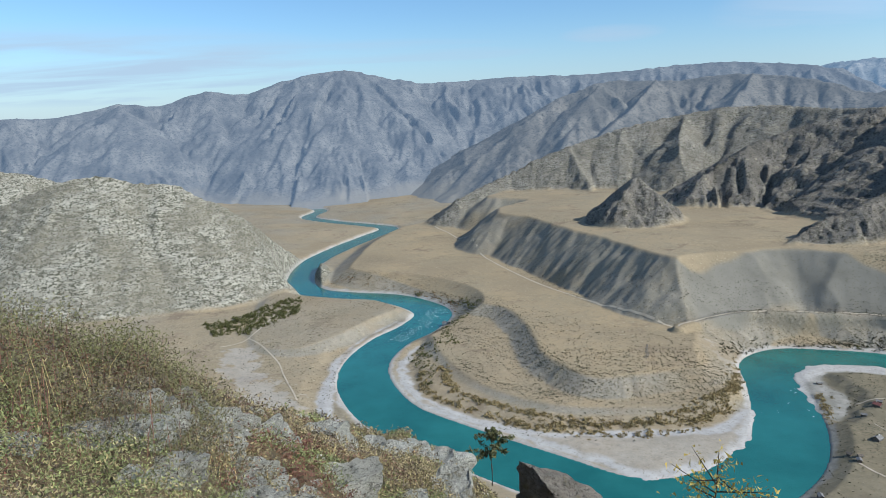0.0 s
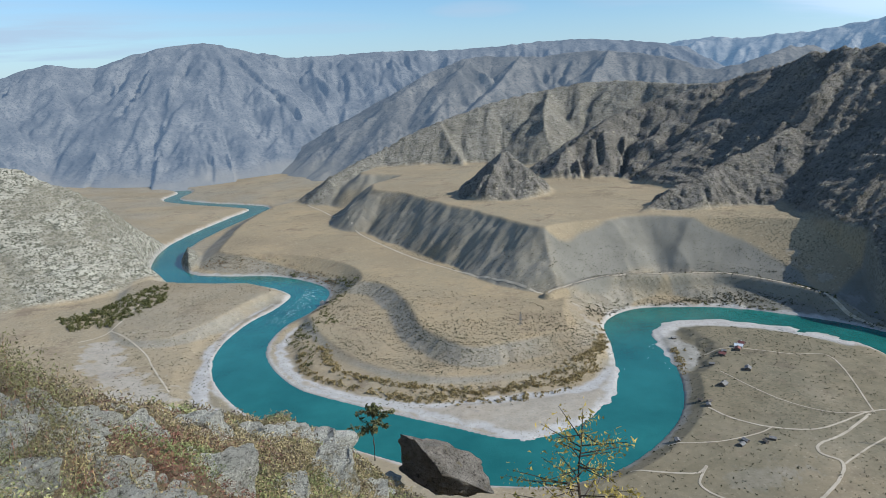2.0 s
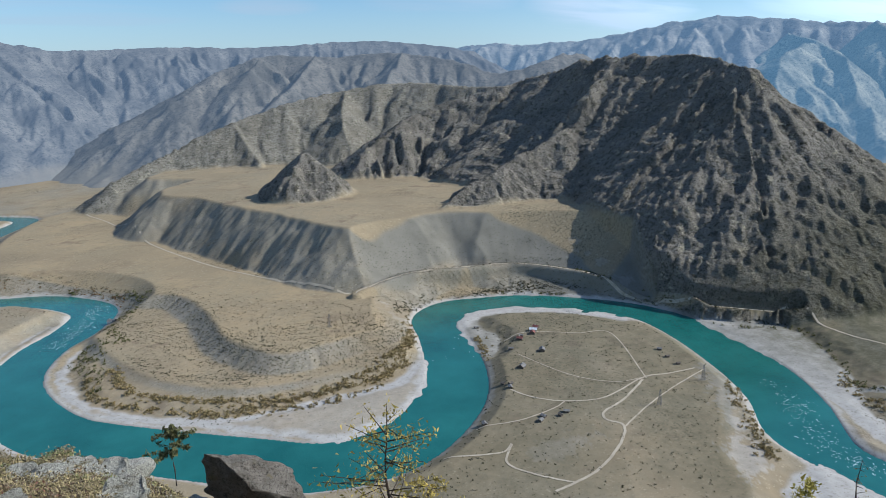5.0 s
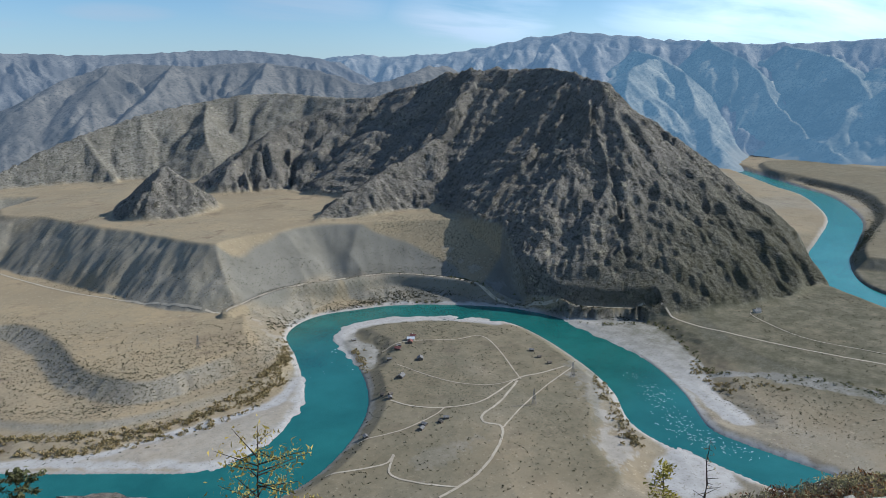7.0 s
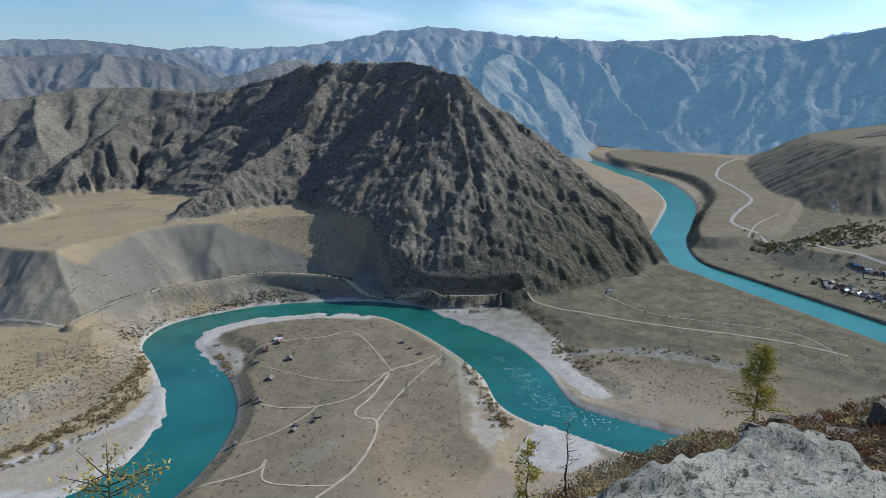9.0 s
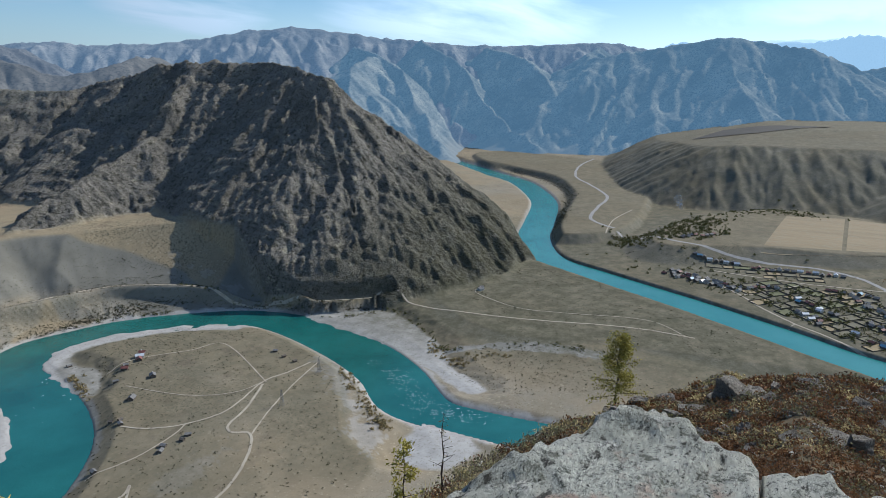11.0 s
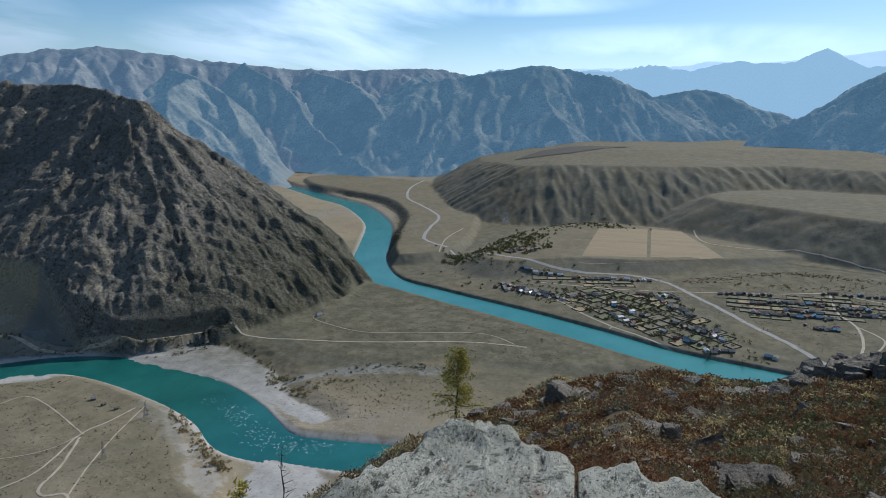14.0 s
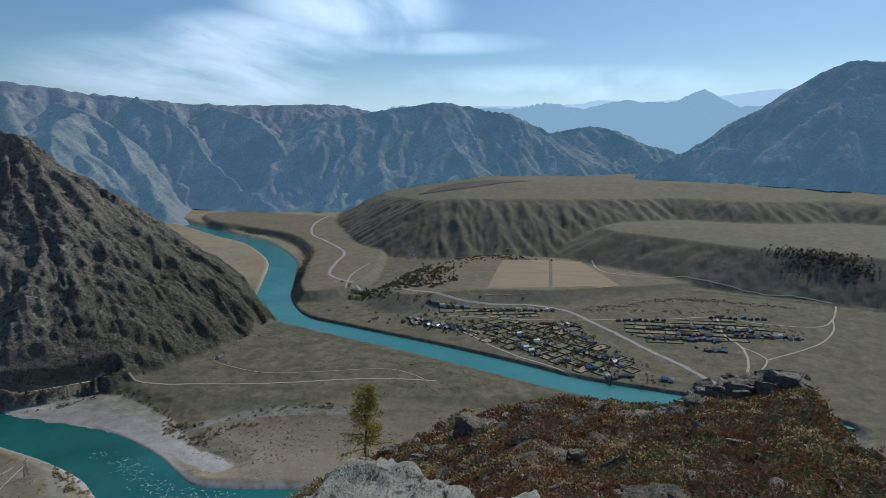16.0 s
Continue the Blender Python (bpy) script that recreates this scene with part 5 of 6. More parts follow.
def build_village():
    rng = np.random.default_rng(21)
    kinds = [gable_house(7.5, 6, 2.6, 1.9, M_TIMBER, M_SLATE, "weathered timber village house with a grey sheet roof"),
             gable_house(7, 5.5, 2.5, 1.8, M_TIMBER, M_REDROOF, "timber village house with a brown-red roof"),
             gable_house(8.5, 6.5, 2.8, 2.0, M_PLASTER, M_SLATE, "pale plastered village house with a grey roof"),
             gable_house(9, 6, 2.7, 1.8, M_PLASTER, M_TIN, "plastered house with a bright tin roof"),
             gable_house(8.5, 6.5, 2.8, 2.1, M_TIMBER, M_BLUEROOF, "timber house with a blue sheet roof"),
             gable_house(5, 3.6, 2.1, 0.9, M_TIMBER, M_SLATE, "small grey timber shed in a yard", False),
             gable_house(4, 3, 2.0, 0.8, M_TIMBER, M_TIMBER, "low dark timber outbuilding", False)]
    rows = []
    # rows of yards along the streets: start, end, how many, distance from the street
    for a, b, n in (((1243, 93), (1256, -54), 14), ((1156, 218), (1106, 92), 16), ((1175, 215), (1125, 110), 12), ((1112, 107), (1148, 39), 7), ((1047, 7), (999, -25), 6), ((1034, -74), (964, -144), 12), ((961, -75), (942, -110), 5),
                    ((994, -98), (1004, -141), 5), ((918, -111), (926, -147), 5), ((1195, -154), (1207, -244), 9), ((1158, -202), (1167, -316), 14), ((1103, -194), (1097, -308), 16), ((1123, -243), (1120, -300), 9),
                    ((1153, -331), (1154, -372), 7), ((1129, -338), (1120, -439), 14), ((1235, -318), (1229, -418), 9), ((891, -150), (846, -189), 8), ((923, -185), (915, -203), 2), ((1046, -270), (1050, -304), 7),
                    ((935, -267), (934, -285), 3), ((1140, -60), (1060, -110), 9), ((1100, 20), (1040, -40), 8), ((1165, -20), (1150, -95), 7), ((1250, 190), (1262, 110), 9), ((1330, 230), (1390, 170), 9)):
        a, b = Vector(a), Vector(b)
        d = (b - a).normalized()
        side = Vector((d.y, -d.x))
        for i in range(n):
            p = a + (b - a) * ((i + 0.5 + rng.uniform(-0.25, 0.25)) / n) + side * rng.uniform(-6, 6)
            rows.append((p.x, p.y, math.degrees(math.atan2(d.y, d.x)) + rng.choice([0, 90]) + rng.normal() * 4, int(rng.choice(5, p=[0.5, 0.22, 0.16, 0.07, 0.05]))))
            if rng.random() < 0.15:
                q = p + Vector((rng.uniform(-14, 14), rng.uniform(-14, 14)))
                rows.append((q.x, q.y, rows[-1][2] + 90, int(rng.choice([5, 6]))))
    # huts on the spit, herders' buildings, shelters
    for x, y, k in ((468, 662, 3), (462, 655, 1), (476, 668, 1), (440, 604, 0), (394, 577, 0), (355, 541, 5), (360, 548, 6), (294, 491, 5), (341, 468, 5), (363, 467, 6), (348, 473, 5), (372, 470, 5), (421, 723, 5),
                    (438, 647, 1), (414, 630, 5), (445, 655, 5), (888, 432, 2), (900, 436, 5), (355, 555, 6), (552, 520, 6), (560, 540, 5), (548, 500, 6), (0, 985, 2), (8, 980, 5), (1051, -274, 6), (1060, -262, 5), (985, -60, 3)):
        rows.append((x, y, rng.uniform(0, 180), k))
    xy = np.array([(r[0], r[1]) for r in rows])
    land = land_at(xy[:, 0], xy[:, 1])
    used = {}
    for (x, y, turn, k), z, bank in zip(rows, land["h"], land["bank"]):
        if bank < 6:
            continue
        m = pose(x, y, z, 0, 0, turn)
        if k not in used:
            used[k] = kinds[k]
            kinds[k].matrix_basis = m
        else:
            copy_thing(kinds[k], m)
    # garden plots with board fences
    plots = []
    quarters = (([(1175, 141), (1175, 9), (1175, -72), (1006, -150), (932, -171), (853, -173), (894, -113), (970, -25), (1051, 58)], -45.0),
                ([(1205, -155), (1240, -339), (1129, -442), (1089, -306), (1077, -190)], 86.0), ([(1250, 200), (1275, 60), (1230, -60), (1190, 10), (1200, 140)], -80.0))
    spots = []
    for ring, turn in quarters:
        c = np.mean(ring, axis=0)
        ca, sa = math.cos(radians(turn)), math.sin(radians(turn))
        for gy in np.arange(-190, 190, 23.0):
            gx = -220 + rng.uniform(0, 10)
            while gx < 220:
                l = rng.uniform(14, 34)
                spots.append((c[0] + (gx + l / 2) * ca - gy * sa, c[1] + (gx + l / 2) * sa + gy * ca, turn + rng.normal() * 1.5, l - 1.5, rng.uniform(17, 21), ring))
                gx += l + (4 if rng.random() < 0.2 else 0)
    for px, py, turn, l, w, ring in spots:
        inside, _ = inside_distance(np.array([px], np.float32), np.array([py], np.float32), np.array(ring, float), 900.0)
        if inside[0] < 6 or rng.random() < 0.2:
            continue
        a = radians(turn)
        mat = (M_GARDEN, M_LAWN, M_HAY)[int(rng.choice(3, p=[0.40, 0.38, 0.22]))]
        u = np.linspace(-0.5, 0.5, 5)
        gx, gy = np.meshgrid(u * l, u * w)
        gx, gy = gx.ravel(), gy.ravel()
        wx, wy = px + gx * math.cos(a) - gy * math.sin(a), py + gx * math.sin(a) + gy * math.cos(a)
        plots.append((wx, wy, mat))
    land = land_at(np.concatenate([p[0] for p in plots]), np.concatenate([p[1] for p in plots]))
    for i, (wx, wy, mat) in enumerate(plots):
        if land["bank"][i * 25:i * 25 + 25].min() < 8:
            continue
        z = land["h"][i * 25:i * 25 + 25] + 0.25
        faces = [(r * 5 + c, r * 5 + c + 1, r * 5 + c + 6, r * 5 + c + 5) for r in range(4) for c in range(4)]
        tagged(new("garden_plot", mesh_from("garden_plot", [tuple(p) for p in zip(wx, wy, z)], faces, mat)), "tilled garden plot beside a village house", "garden", group="garden plots")
        bm = bmesh.new()
        edge = [0, 1, 2, 3, 4, 9, 14, 19, 24, 23, 22, 21, 20, 15, 10, 5, 0]
        for p, q in zip(edge[:-1], edge[1:]):
            ends = [Vector((wx[j], wy[j], z[j])) for j in (p, q)]
            vs = [bm.verts.new(e + Vector((0, 0, h))) for e, h in ((ends[0], -0.3), (ends[1], -0.3), (ends[1], 1.0), (ends[0], 1.0))]
            bm.faces.new(vs)
        bmesh.ops.remove_doubles(bm, verts=bm.verts[:], dist=0.01)
        f = new("fence", bm_mesh("fence", bm, M_TIMBER))
        f.modifiers.new("boards", "SOLIDIFY").thickness = 0.08
        tagged(f, "grey board fence round a garden plot", "fence", group="garden fences")


build_village()


def build_field():
    """Two mown strips on the terrace above the village."""
    for ring in ([(1312, 83), (1673, 63), (1710, -51), (1340, -42)], [(1342, -49), (1712, -59), (1690, -127), (1410, -190)]):
        n = 10
        a, b, c, d = (np.array(p, float) for p in ring)
        pts = [a + (b - a) * i / n + ((d + (c - d) * i / n) - (a + (b - a) * i / n)) * j / n for i in range(n + 1) for j in range(n + 1)]
        z = ground(pts) + 0.4
        faces = [(i * (n + 1) + j, i * (n + 1) + j + 1, (i + 1) * (n + 1) + j + 1, (i + 1) * (n + 1) + j) for i in range(n) for j in range(n)]
        tagged(new("mown_field", mesh_from("mown_field", [(p[0], p[1], zz) for p, zz in zip(pts, z)], faces, M_STUBBLE)), "golden mown hay field above the village", "field", group="mown fields", kind="structure")


build_field()


def build_fallow():
    """A long dark ploughed strip on the plateau."""
    a, b, c, d = (np.array(p, float) for p in ((2350, 390), (2350, 205), (2640, -9), (2620, 330)))
    n = 44
    pts = [(a + (b - a) * j / n) * (1 - i / n) + (d + (c - d) * j / n) * i / n for i in range(n + 1) for j in range(n + 1)]
    z = ground(pts) + 1.6
    faces = [(i * (n + 1) + j, i * (n + 1) + j + 1, (i + 1) * (n + 1) + j + 1, (i + 1) * (n + 1) + j) for i in range(n) for j in range(n)]
    tagged(new("ploughed_field", mesh_from("ploughed_field", [(p[0], p[1], zz) for p, zz in zip(pts, z)], faces, M_FALLOW)), "dark ploughed strip on the high plateau", "field", kind="structure")


build_fallow()


def build_smoke():
    """A thin drifting plume over a small rubbish fire on the slope."""
    m, t, b = material("thin_smoke", 1.0)
    b.inputs["Base Color"].default_value = (0.85, 0.86, 0.88, 1)
    b.inputs["Specular IOR Level"].default_value = 0.0
    t.links.new(times(t, noise_fac(t, 0.16, 6, 0.7, 0.42, 0.74), 0.3), b.inputs["Alpha"])
    x0, y0 = 1735, 296
    z0 = float(ground([(x0, y0)])[0])
    base = tagged(new("smoke_plume"), "thin white smoke rising from a small fire", "smoke")
    base.matrix_basis = pose(x0, y0, z0)
    for i, (up, wide, tall) in enumerate(((2, 3, 4), (8, 5, 7), (16, 7, 9), (26, 10, 10))):
        bm = bmesh.new()
        bmesh.ops.create_icosphere(bm, subdivisions=3, radius=1.0)
        for v in bm.verts:
            v.co *= 1 + 0.35 * noise.fractal(v.co * 1.6 + Vector((i * 7.1, 0, 0)), 0.8, 2.0, 4)
            v.co = Vector((v.co.x * wide + 0.25 * up, v.co.y * wide + 0.5 * up, v.co.z * tall + up))
        part("puff", bm_mesh("puff", bm, m, True), base)


build_smoke()


def build_pylons():
    """Steel lattice masts of the power line."""
    def mast(height):
        base = tagged(new("pylon"), "grey steel lattice power mast on the dry spit", "pylon", group="power masts")
        w, top = height * 0.11, height * 0.02
        for sx, sy in ((-1, -1), (1, -1), (1, 1), (-1, 1)):
            bm = bmesh.new()
            rod_into(bm, (sx * w, sy * w, -1), (sx * top, sy * top, height), 0.14, 0.09, 4)
            part("leg", bm_mesh("leg", bm, M_STEEL), base)
        for i in range(6):
            z0, z1 = height * i / 6, height * (i + 1) / 6
            f0, f1 = w + (top - w) * i / 6, w + (top - w) * (i + 1) / 6
            bm = bmesh.new()
            for a, b in (((-1, -1), (1, -1)), ((1, -1), (1, 1)), ((1, 1), (-1, 1)), ((-1, 1), (-1, -1))):
                rod_into(bm, (a[0] * f0, a[1] * f0, z0), (b[0] * f1, b[1] * f1, z1), 0.06, 0.06, 4)
                rod_into(bm, (b[0] * f0, b[1] * f0, z0), (a[0] * f1, a[1] * f1, z1), 0.06, 0.06, 4)
            part("brace", bm_mesh("brace", bm, M_STEEL), base)
        for z, l in ((0.78, 0.16), (0.90, 0.12)):
            bm = bmesh.new()
            rod_into(bm, (-height * l, 0, height * z), (height * l, 0, height * z), 0.1, 0.1, 4)
            part("cross_arm", bm_mesh("cross_arm", bm, M_STEEL), base)
        return base
    first = mast(17)
    for i, (x, y) in enumerate(((541, 459), (459, 438), (235, 758), (898, -112))):
        m = pose(x, y, float(ground([(x, y)])[0]), 0, 0, 20)
        if i:
            copy_thing(first, m)
        else:
            first.matrix_basis = m


build_pylons()


# ---------------------------------------------------------------- the hill at hand
def boulder_mesh(name, seed, mat, size=(1, 1, 0.7), cuts=15, detail=3, beds=3.5, faces=(), boxy=False):
    """A weathered block: a ball cut flat on many sides, cracked and roughened."""
    rng = random.Random(seed)
    bm = bmesh.new()
    bmesh.ops.create_icosphere(bm, subdivisions=detail + 1, radius=1.0)
    planes = []
    for axis in ((1, 0, 0), (-1, 0, 0), (0, 1, 0), (0, -1, 0), (0, 0, 1), (0, 0, -1)):
        k = 0.45 if boxy else 1.0
        n = (Vector(axis) + k * Vector((rng.gauss(0, 0.3), rng.gauss(0, 0.3), rng.gauss(0, 0.22)))).normalized()
        planes.append((n, rng.uniform(0.40, 0.56) if boxy else rng.uniform(0.46, 0.66)))
    for _ in range(5 if boxy else cuts - 4):
        n = Vector((rng.gauss(0, 1), rng.gauss(0, 1), rng.gauss(0, 0.8))).normalized()
        planes.append((n, rng.uniform(0.46, 0.76)))
    planes += [(Vector(n).normalized(), d) for n, d in faces]
    off = Vector((rng.uniform(-50, 50), rng.uniform(-50, 50), rng.uniform(-50, 50)))
    for v in bm.verts:
        for n, d in planes:
            over = v.co.dot(n) - d
            if over > 0:
                v.co -= n * over
        rough = noise.fractal(v.co * 3.1 + off, 0.8, 2.1, 6) * 0.10
        bed = (v.co.z + 0.25 * v.co.x + 0.06 * noise.noise(v.co * 2.0 + off)) * beds
        k = math.floor(bed)
        ledge = 0.16 * (noise.noise(Vector((k * 3.7, k * 1.3, 0.5)) + off) - 0.4 * abs(2 * (bed - k) - 1) ** 4)
        v.co *= 1.25 * (1 + rough + ledge)
        v.co = Vector((v.co.x * size[0], v.co.y * size[1], v.co.z * size[2]))
    me = bm_mesh(name, bm, mat, not boxy)
    if not boxy:
        me.set_sharp_from_angle(angle=radians(24))
    return me


def put_rock(me, az, r, size, turn, sink, label, group, tilt=(0, 0), z=None, lift=0.0):
    x, y = polar(az, r)
    h = hill_z(az, r) if z is None else z
    ob = tagged(new("rock", me), label, "rock", group=group)
    ob.matrix_basis = pose(x, y, h - sink * size + lift, tilt[0], tilt[1], turn) @ Matrix.Scale(size, 4)
    return ob


def build_rocks():
    rng = random.Random(3)
    pale = [boulder_mesh("rock", 40 + i, M_STONE_WARM, ((1, 0.8, 0.7), (1.2, 0.7, 0.6), (0.8, 0.8, 0.9))[i % 3], boxy=i % 2 == 0) for i in range(6)]
    dark = [boulder_mesh("rock", 60 + i, M_STONE_DARK, ((1.4, 1.2, 0.95), (1.8, 1.2, 0.8), (1.3, 1.3, 1.2))[i % 3], boxy=True) for i in range(6)]
    outcrop = [boulder_mesh("rock", 120 + i, M_STONE_WARM, ((1.1, 0.8, 0.9), (1.3, 0.8, 0.75), (0.9, 0.8, 1.0))[i], 14, 4, 4.0, (), True) for i in range(3)]
    crag = [boulder_mesh("rock", 140 + i, M_STONE_DARK, ((1.4, 1.1, 0.9), (1.7, 1.2, 0.75), (1.2, 1.2, 1.1))[i], 12, 4, 2.4, (), True) for i in range(3)]
    warm_label, dark_label = "pale lichened outcrop stone among dry shrubs", "dark brown weathered boulder among rusty shrubs"
    # left hill: clusters seen close at hand
    for az, r, size, n in ((-24, 7.2, 0.5, 8), (-21, 7.8, 0.5, 6), (-16, 6.6, 0.48, 7), (-14.5, 7.4, 0.45, 5), (-18, 9.0, 0.6, 5), (-17, 7.6, 0.45, 5), (-10, 13.5, 0.75, 3), (-11.5, 12.5, 0.55, 3), (-27, 7.0, 0.4, 6), (-22, 8.2, 0.4, 5), (-3.5, 17.0, 1.0, 5), (-1, 18.5, 1.1, 5),
                           (1.5, 19, 1.0, 4), (-6, 15.0, 0.7, 5), (-14, 10.5, 0.5, 5), (-24, 5.0, 0.25, 4), (-9, 10.0, 0.45, 4), (-13, 6.5, 0.35, 4), (-30, 5.5, 0.25, 4), (-19, 12.6, 0.45, 3), (3, 15.5, 0.8, 4), (-2, 13, 0.6, 4)):
        for i in range((n + 1) // 2):
            put_rock(rng.choice(pale), az + rng.gauss(0, 1.6), r + rng.gauss(0, 0.05 * r), size * rng.uniform(0.45, 1.15), rng.uniform(0, 360), rng.uniform(0.0, 0.35),
                     warm_label, "outcrop stones", (rng.uniform(-18, 18), rng.uniform(-18, 18)))
    for az, r, size, tall in ((0.4, 11.3, 0.72, 1.3), (-3.6, 9.8, 0.5, 1.0), (-8.6, 8.8, 0.55, 1.2), (3.0, 13.2, 0.7, 0.9), (-13.5, 6.4, 0.5, 0.9), (-17.5, 6.1, 0.45, 0.8), (-22.5, 6.0, 0.42, 0.8)):
        ob = put_rock(outcrop[rng.randrange(3)], az, r, size, rng.uniform(0, 360), 0.15, warm_label, "outcrop stones", (rng.uniform(-12, 12), rng.uniform(-12, 12)))
        ob.scale.z *= tall
    for i in range(24):
        az = -20 + i * 1.08 + rng.uniform(-0.4, 0.4)
        reach = float(np.interp(az, [b[0] for b in BRINK], [b[2] for b in BRINK]))
        put_rock(outcrop[i % 3], az, reach * rng.uniform(0.86, 0.98), 0.013 * reach * rng.uniform(0.6, 1.7), rng.uniform(0, 360), 0.2, warm_label, "outcrop stones", (rng.uniform(-15, 15), rng.uniform(-15, 15)))
    for az in (-8, -5, -2, 0, 2, 4):
        put_rock(rng.choice(pale), az, 21.0 + rng.uniform(-1, 0.5), rng.uniform(0.7, 1.2), rng.uniform(0, 360), 0.45, warm_label, "outcrop stones")
    big = boulder_mesh("boulder", 97, M_STONE_DARK, (1.7, 1.05, 1.05), 16, 4, 2.2, [((-0.75, -0.6, -0.22), 0.30), ((0.35, -0.3, 0.9), 0.42)])
    b = put_rock(big, 9.4, 20.5, 1.05, -9, 0.0, "large grey boulder with a dark overhang at the cliff edge", "", (0, 20), EYE - 12.35)
    b.name = "boulder"
    # right hill
    for az, r, size, tall in ((85.6, 44, 1.5, 0), (86.9, 43, 1.1, 0), (93.2, 28.5, 0.95, 0), (92.2, 28, 0.8, 0), (96.9, 29, 1.1, 2), (97.8, 29.5, 0.7, 2), (101.0, 21, 0.9, 0), (102.4, 21.5, 0.8, 0),
                              (100.2, 20.5, 0.5, 0), (99.2, 23, 0.55, 0), (103.5, 21, 0.55, 0), (104.8, 23, 0.5, 0), (82.5, 40, 0.9, 0), (80.8, 38, 0.7, 0), (83.5, 31, 0.75, 0), (84.8, 30, 0.6, 0), (86.4, 30.5, 0.5, 0), (98.5, 49, 0.9, 0), (100, 50, 0.9, 0),
                              (101.3, 51, 1.1, 0), (102.5, 51, 0.9, 0), (96, 53, 0.8, 0), (92, 53, 0.7, 0), (89.5, 52, 0.8, 0), (78, 42, 0.8, 0), (76.5, 38, 0.7, 0)):
        tilt = (rng.uniform(-10, 10), rng.uniform(-10, 10)) if tall < 2 else (35, 10)
        ob = put_rock(rng.choice(crag), az, r, size * 0.9, rng.uniform(0, 360), 0.1, dark_label, "hillside boulders", tilt)
    pillar = boulder_mesh("rock", 31, M_STONE_DARK, (0.55, 0.6, 1.15), 12)
    put_rock(pillar, 94.5, 28, 0.85, 20, -0.25, "upright split block with a sunlit yellowish side", "hillside boulders", (3, -4))
    for i in range(110):
        az, r = rng.uniform(72, 118), rng.uniform(16, 58)
        put_rock(rng.choice(dark), az, r, rng.uniform(0.25, 0.6) * (0.6 + r / 60), rng.uniform(0, 360), 0.2, dark_label, "hillside boulders", (rng.uniform(-20, 20), rng.uniform(-20, 20)))
    src, verts, faces = boulder_mesh("stone", 77, M_STONE_DARK, detail=1), [], []
    sv, sf = [v.co.copy() for v in src.vertices], [tuple(p.vertices) for p in src.polygons]
    for i in range(420):
        right = i % 4
        az, r = (rng.uniform(62, 119), rng.uniform(10, 58)) if right else (rng.uniform(-38, 6), rng.uniform(3, 21))
        x, y = polar(az, r)
        size = rng.uniform(0.08, 0.26) * (1 if right else 0.7)
        m = pose(x, y, hill_z(az, r), rng.uniform(-30, 30), rng.uniform(-30, 30), rng.uniform(0, 360)) @ Matrix.Scale(size, 4)
        faces += [tuple(len(verts) + k for k in f) for f in sf]
        verts += [tuple(m @ v) for v in sv]
    tagged(new("loose_stones", mesh_from("loose_stones", verts, faces, M_STONE_WARM, False)), "loose grey stones scattered over the hillside", "stones", kind="stuff")
    # the dark knob at the end of the ridge
    for i in range(64):
        az = rng.uniform(103.0, 115.0)
        top = 1.0 - abs(az - 109.5) / 7.5
        put_rock(rng.choice(dark), az, rng.uniform(54, 60), rng.uniform(0.5, 1.25), rng.uniform(0, 360), 0.1, dark_label, "hillside boulders", (rng.uniform(-20, 20), rng.uniform(-20, 20)), None, top * 0.9)


build_rocks()


def make_lichen():
    m, t, b = material("lichen_granite", 0.9)
    b.inputs["Specular IOR Level"].default_value = 0.2
    col = blend(t, noise_fac(t, 1.3, 7, 0.68, 0.42, 0.60), (0.66, 0.64, 0.54), (0.44, 0.435, 0.36))
    col = blend(t, noise_fac(t, 4.5, 8, 0.75, 0.54, 0.60), col, (0.78, 0.75, 0.66))
    col = blend(t, noise_fac(t, 0.8, 5, 0.7, 0.585, 0.64), col, (0.56, 0.42, 0.32))
    col = blend(t, noise_fac(t, 9, 8, 0.78, 0.53, 0.60), col, (0.20, 0.20, 0.155))
    col = blend(t, noise_fac(t, 3.2, 8, 0.75, 0.56, 0.62, (1, 2.4, 1, 0, 0, 35)), col, (0.085, 0.08, 0.065))
    col = blend(t, noise_fac(t, 40, 4, 0.7, 0.58, 0.64), col, (0.07, 0.07, 0.055))
    t.links.new(col, b.inputs["Base Color"])
    relief = blend(t, 0.4, noise_fac(t, 4, 10, 0.75, 0.2, 0.8, (1, 2.0, 1, 0, 0, 35)), noise_fac(t, 14, 9, 0.75, 0.2, 0.8))
    bump(t, b, relief, 1.0, 0.12)
    return m


M_LICHEN = make_lichen()
SLAB_EDGE = [(52, 3.3), (58, 3.75), (62, 4.05), (65.3, 4.26), (68.7, 4.49), (72.4, 4.8), (75.2, 5.12), (79.8, 5.21), (82, 4.9), (85.8, 4.82), (88, 4.88), (91, 4.82), (94, 4.74), (96, 4.63), (98, 4.5), (101, 4.2), (104, 3.4)]


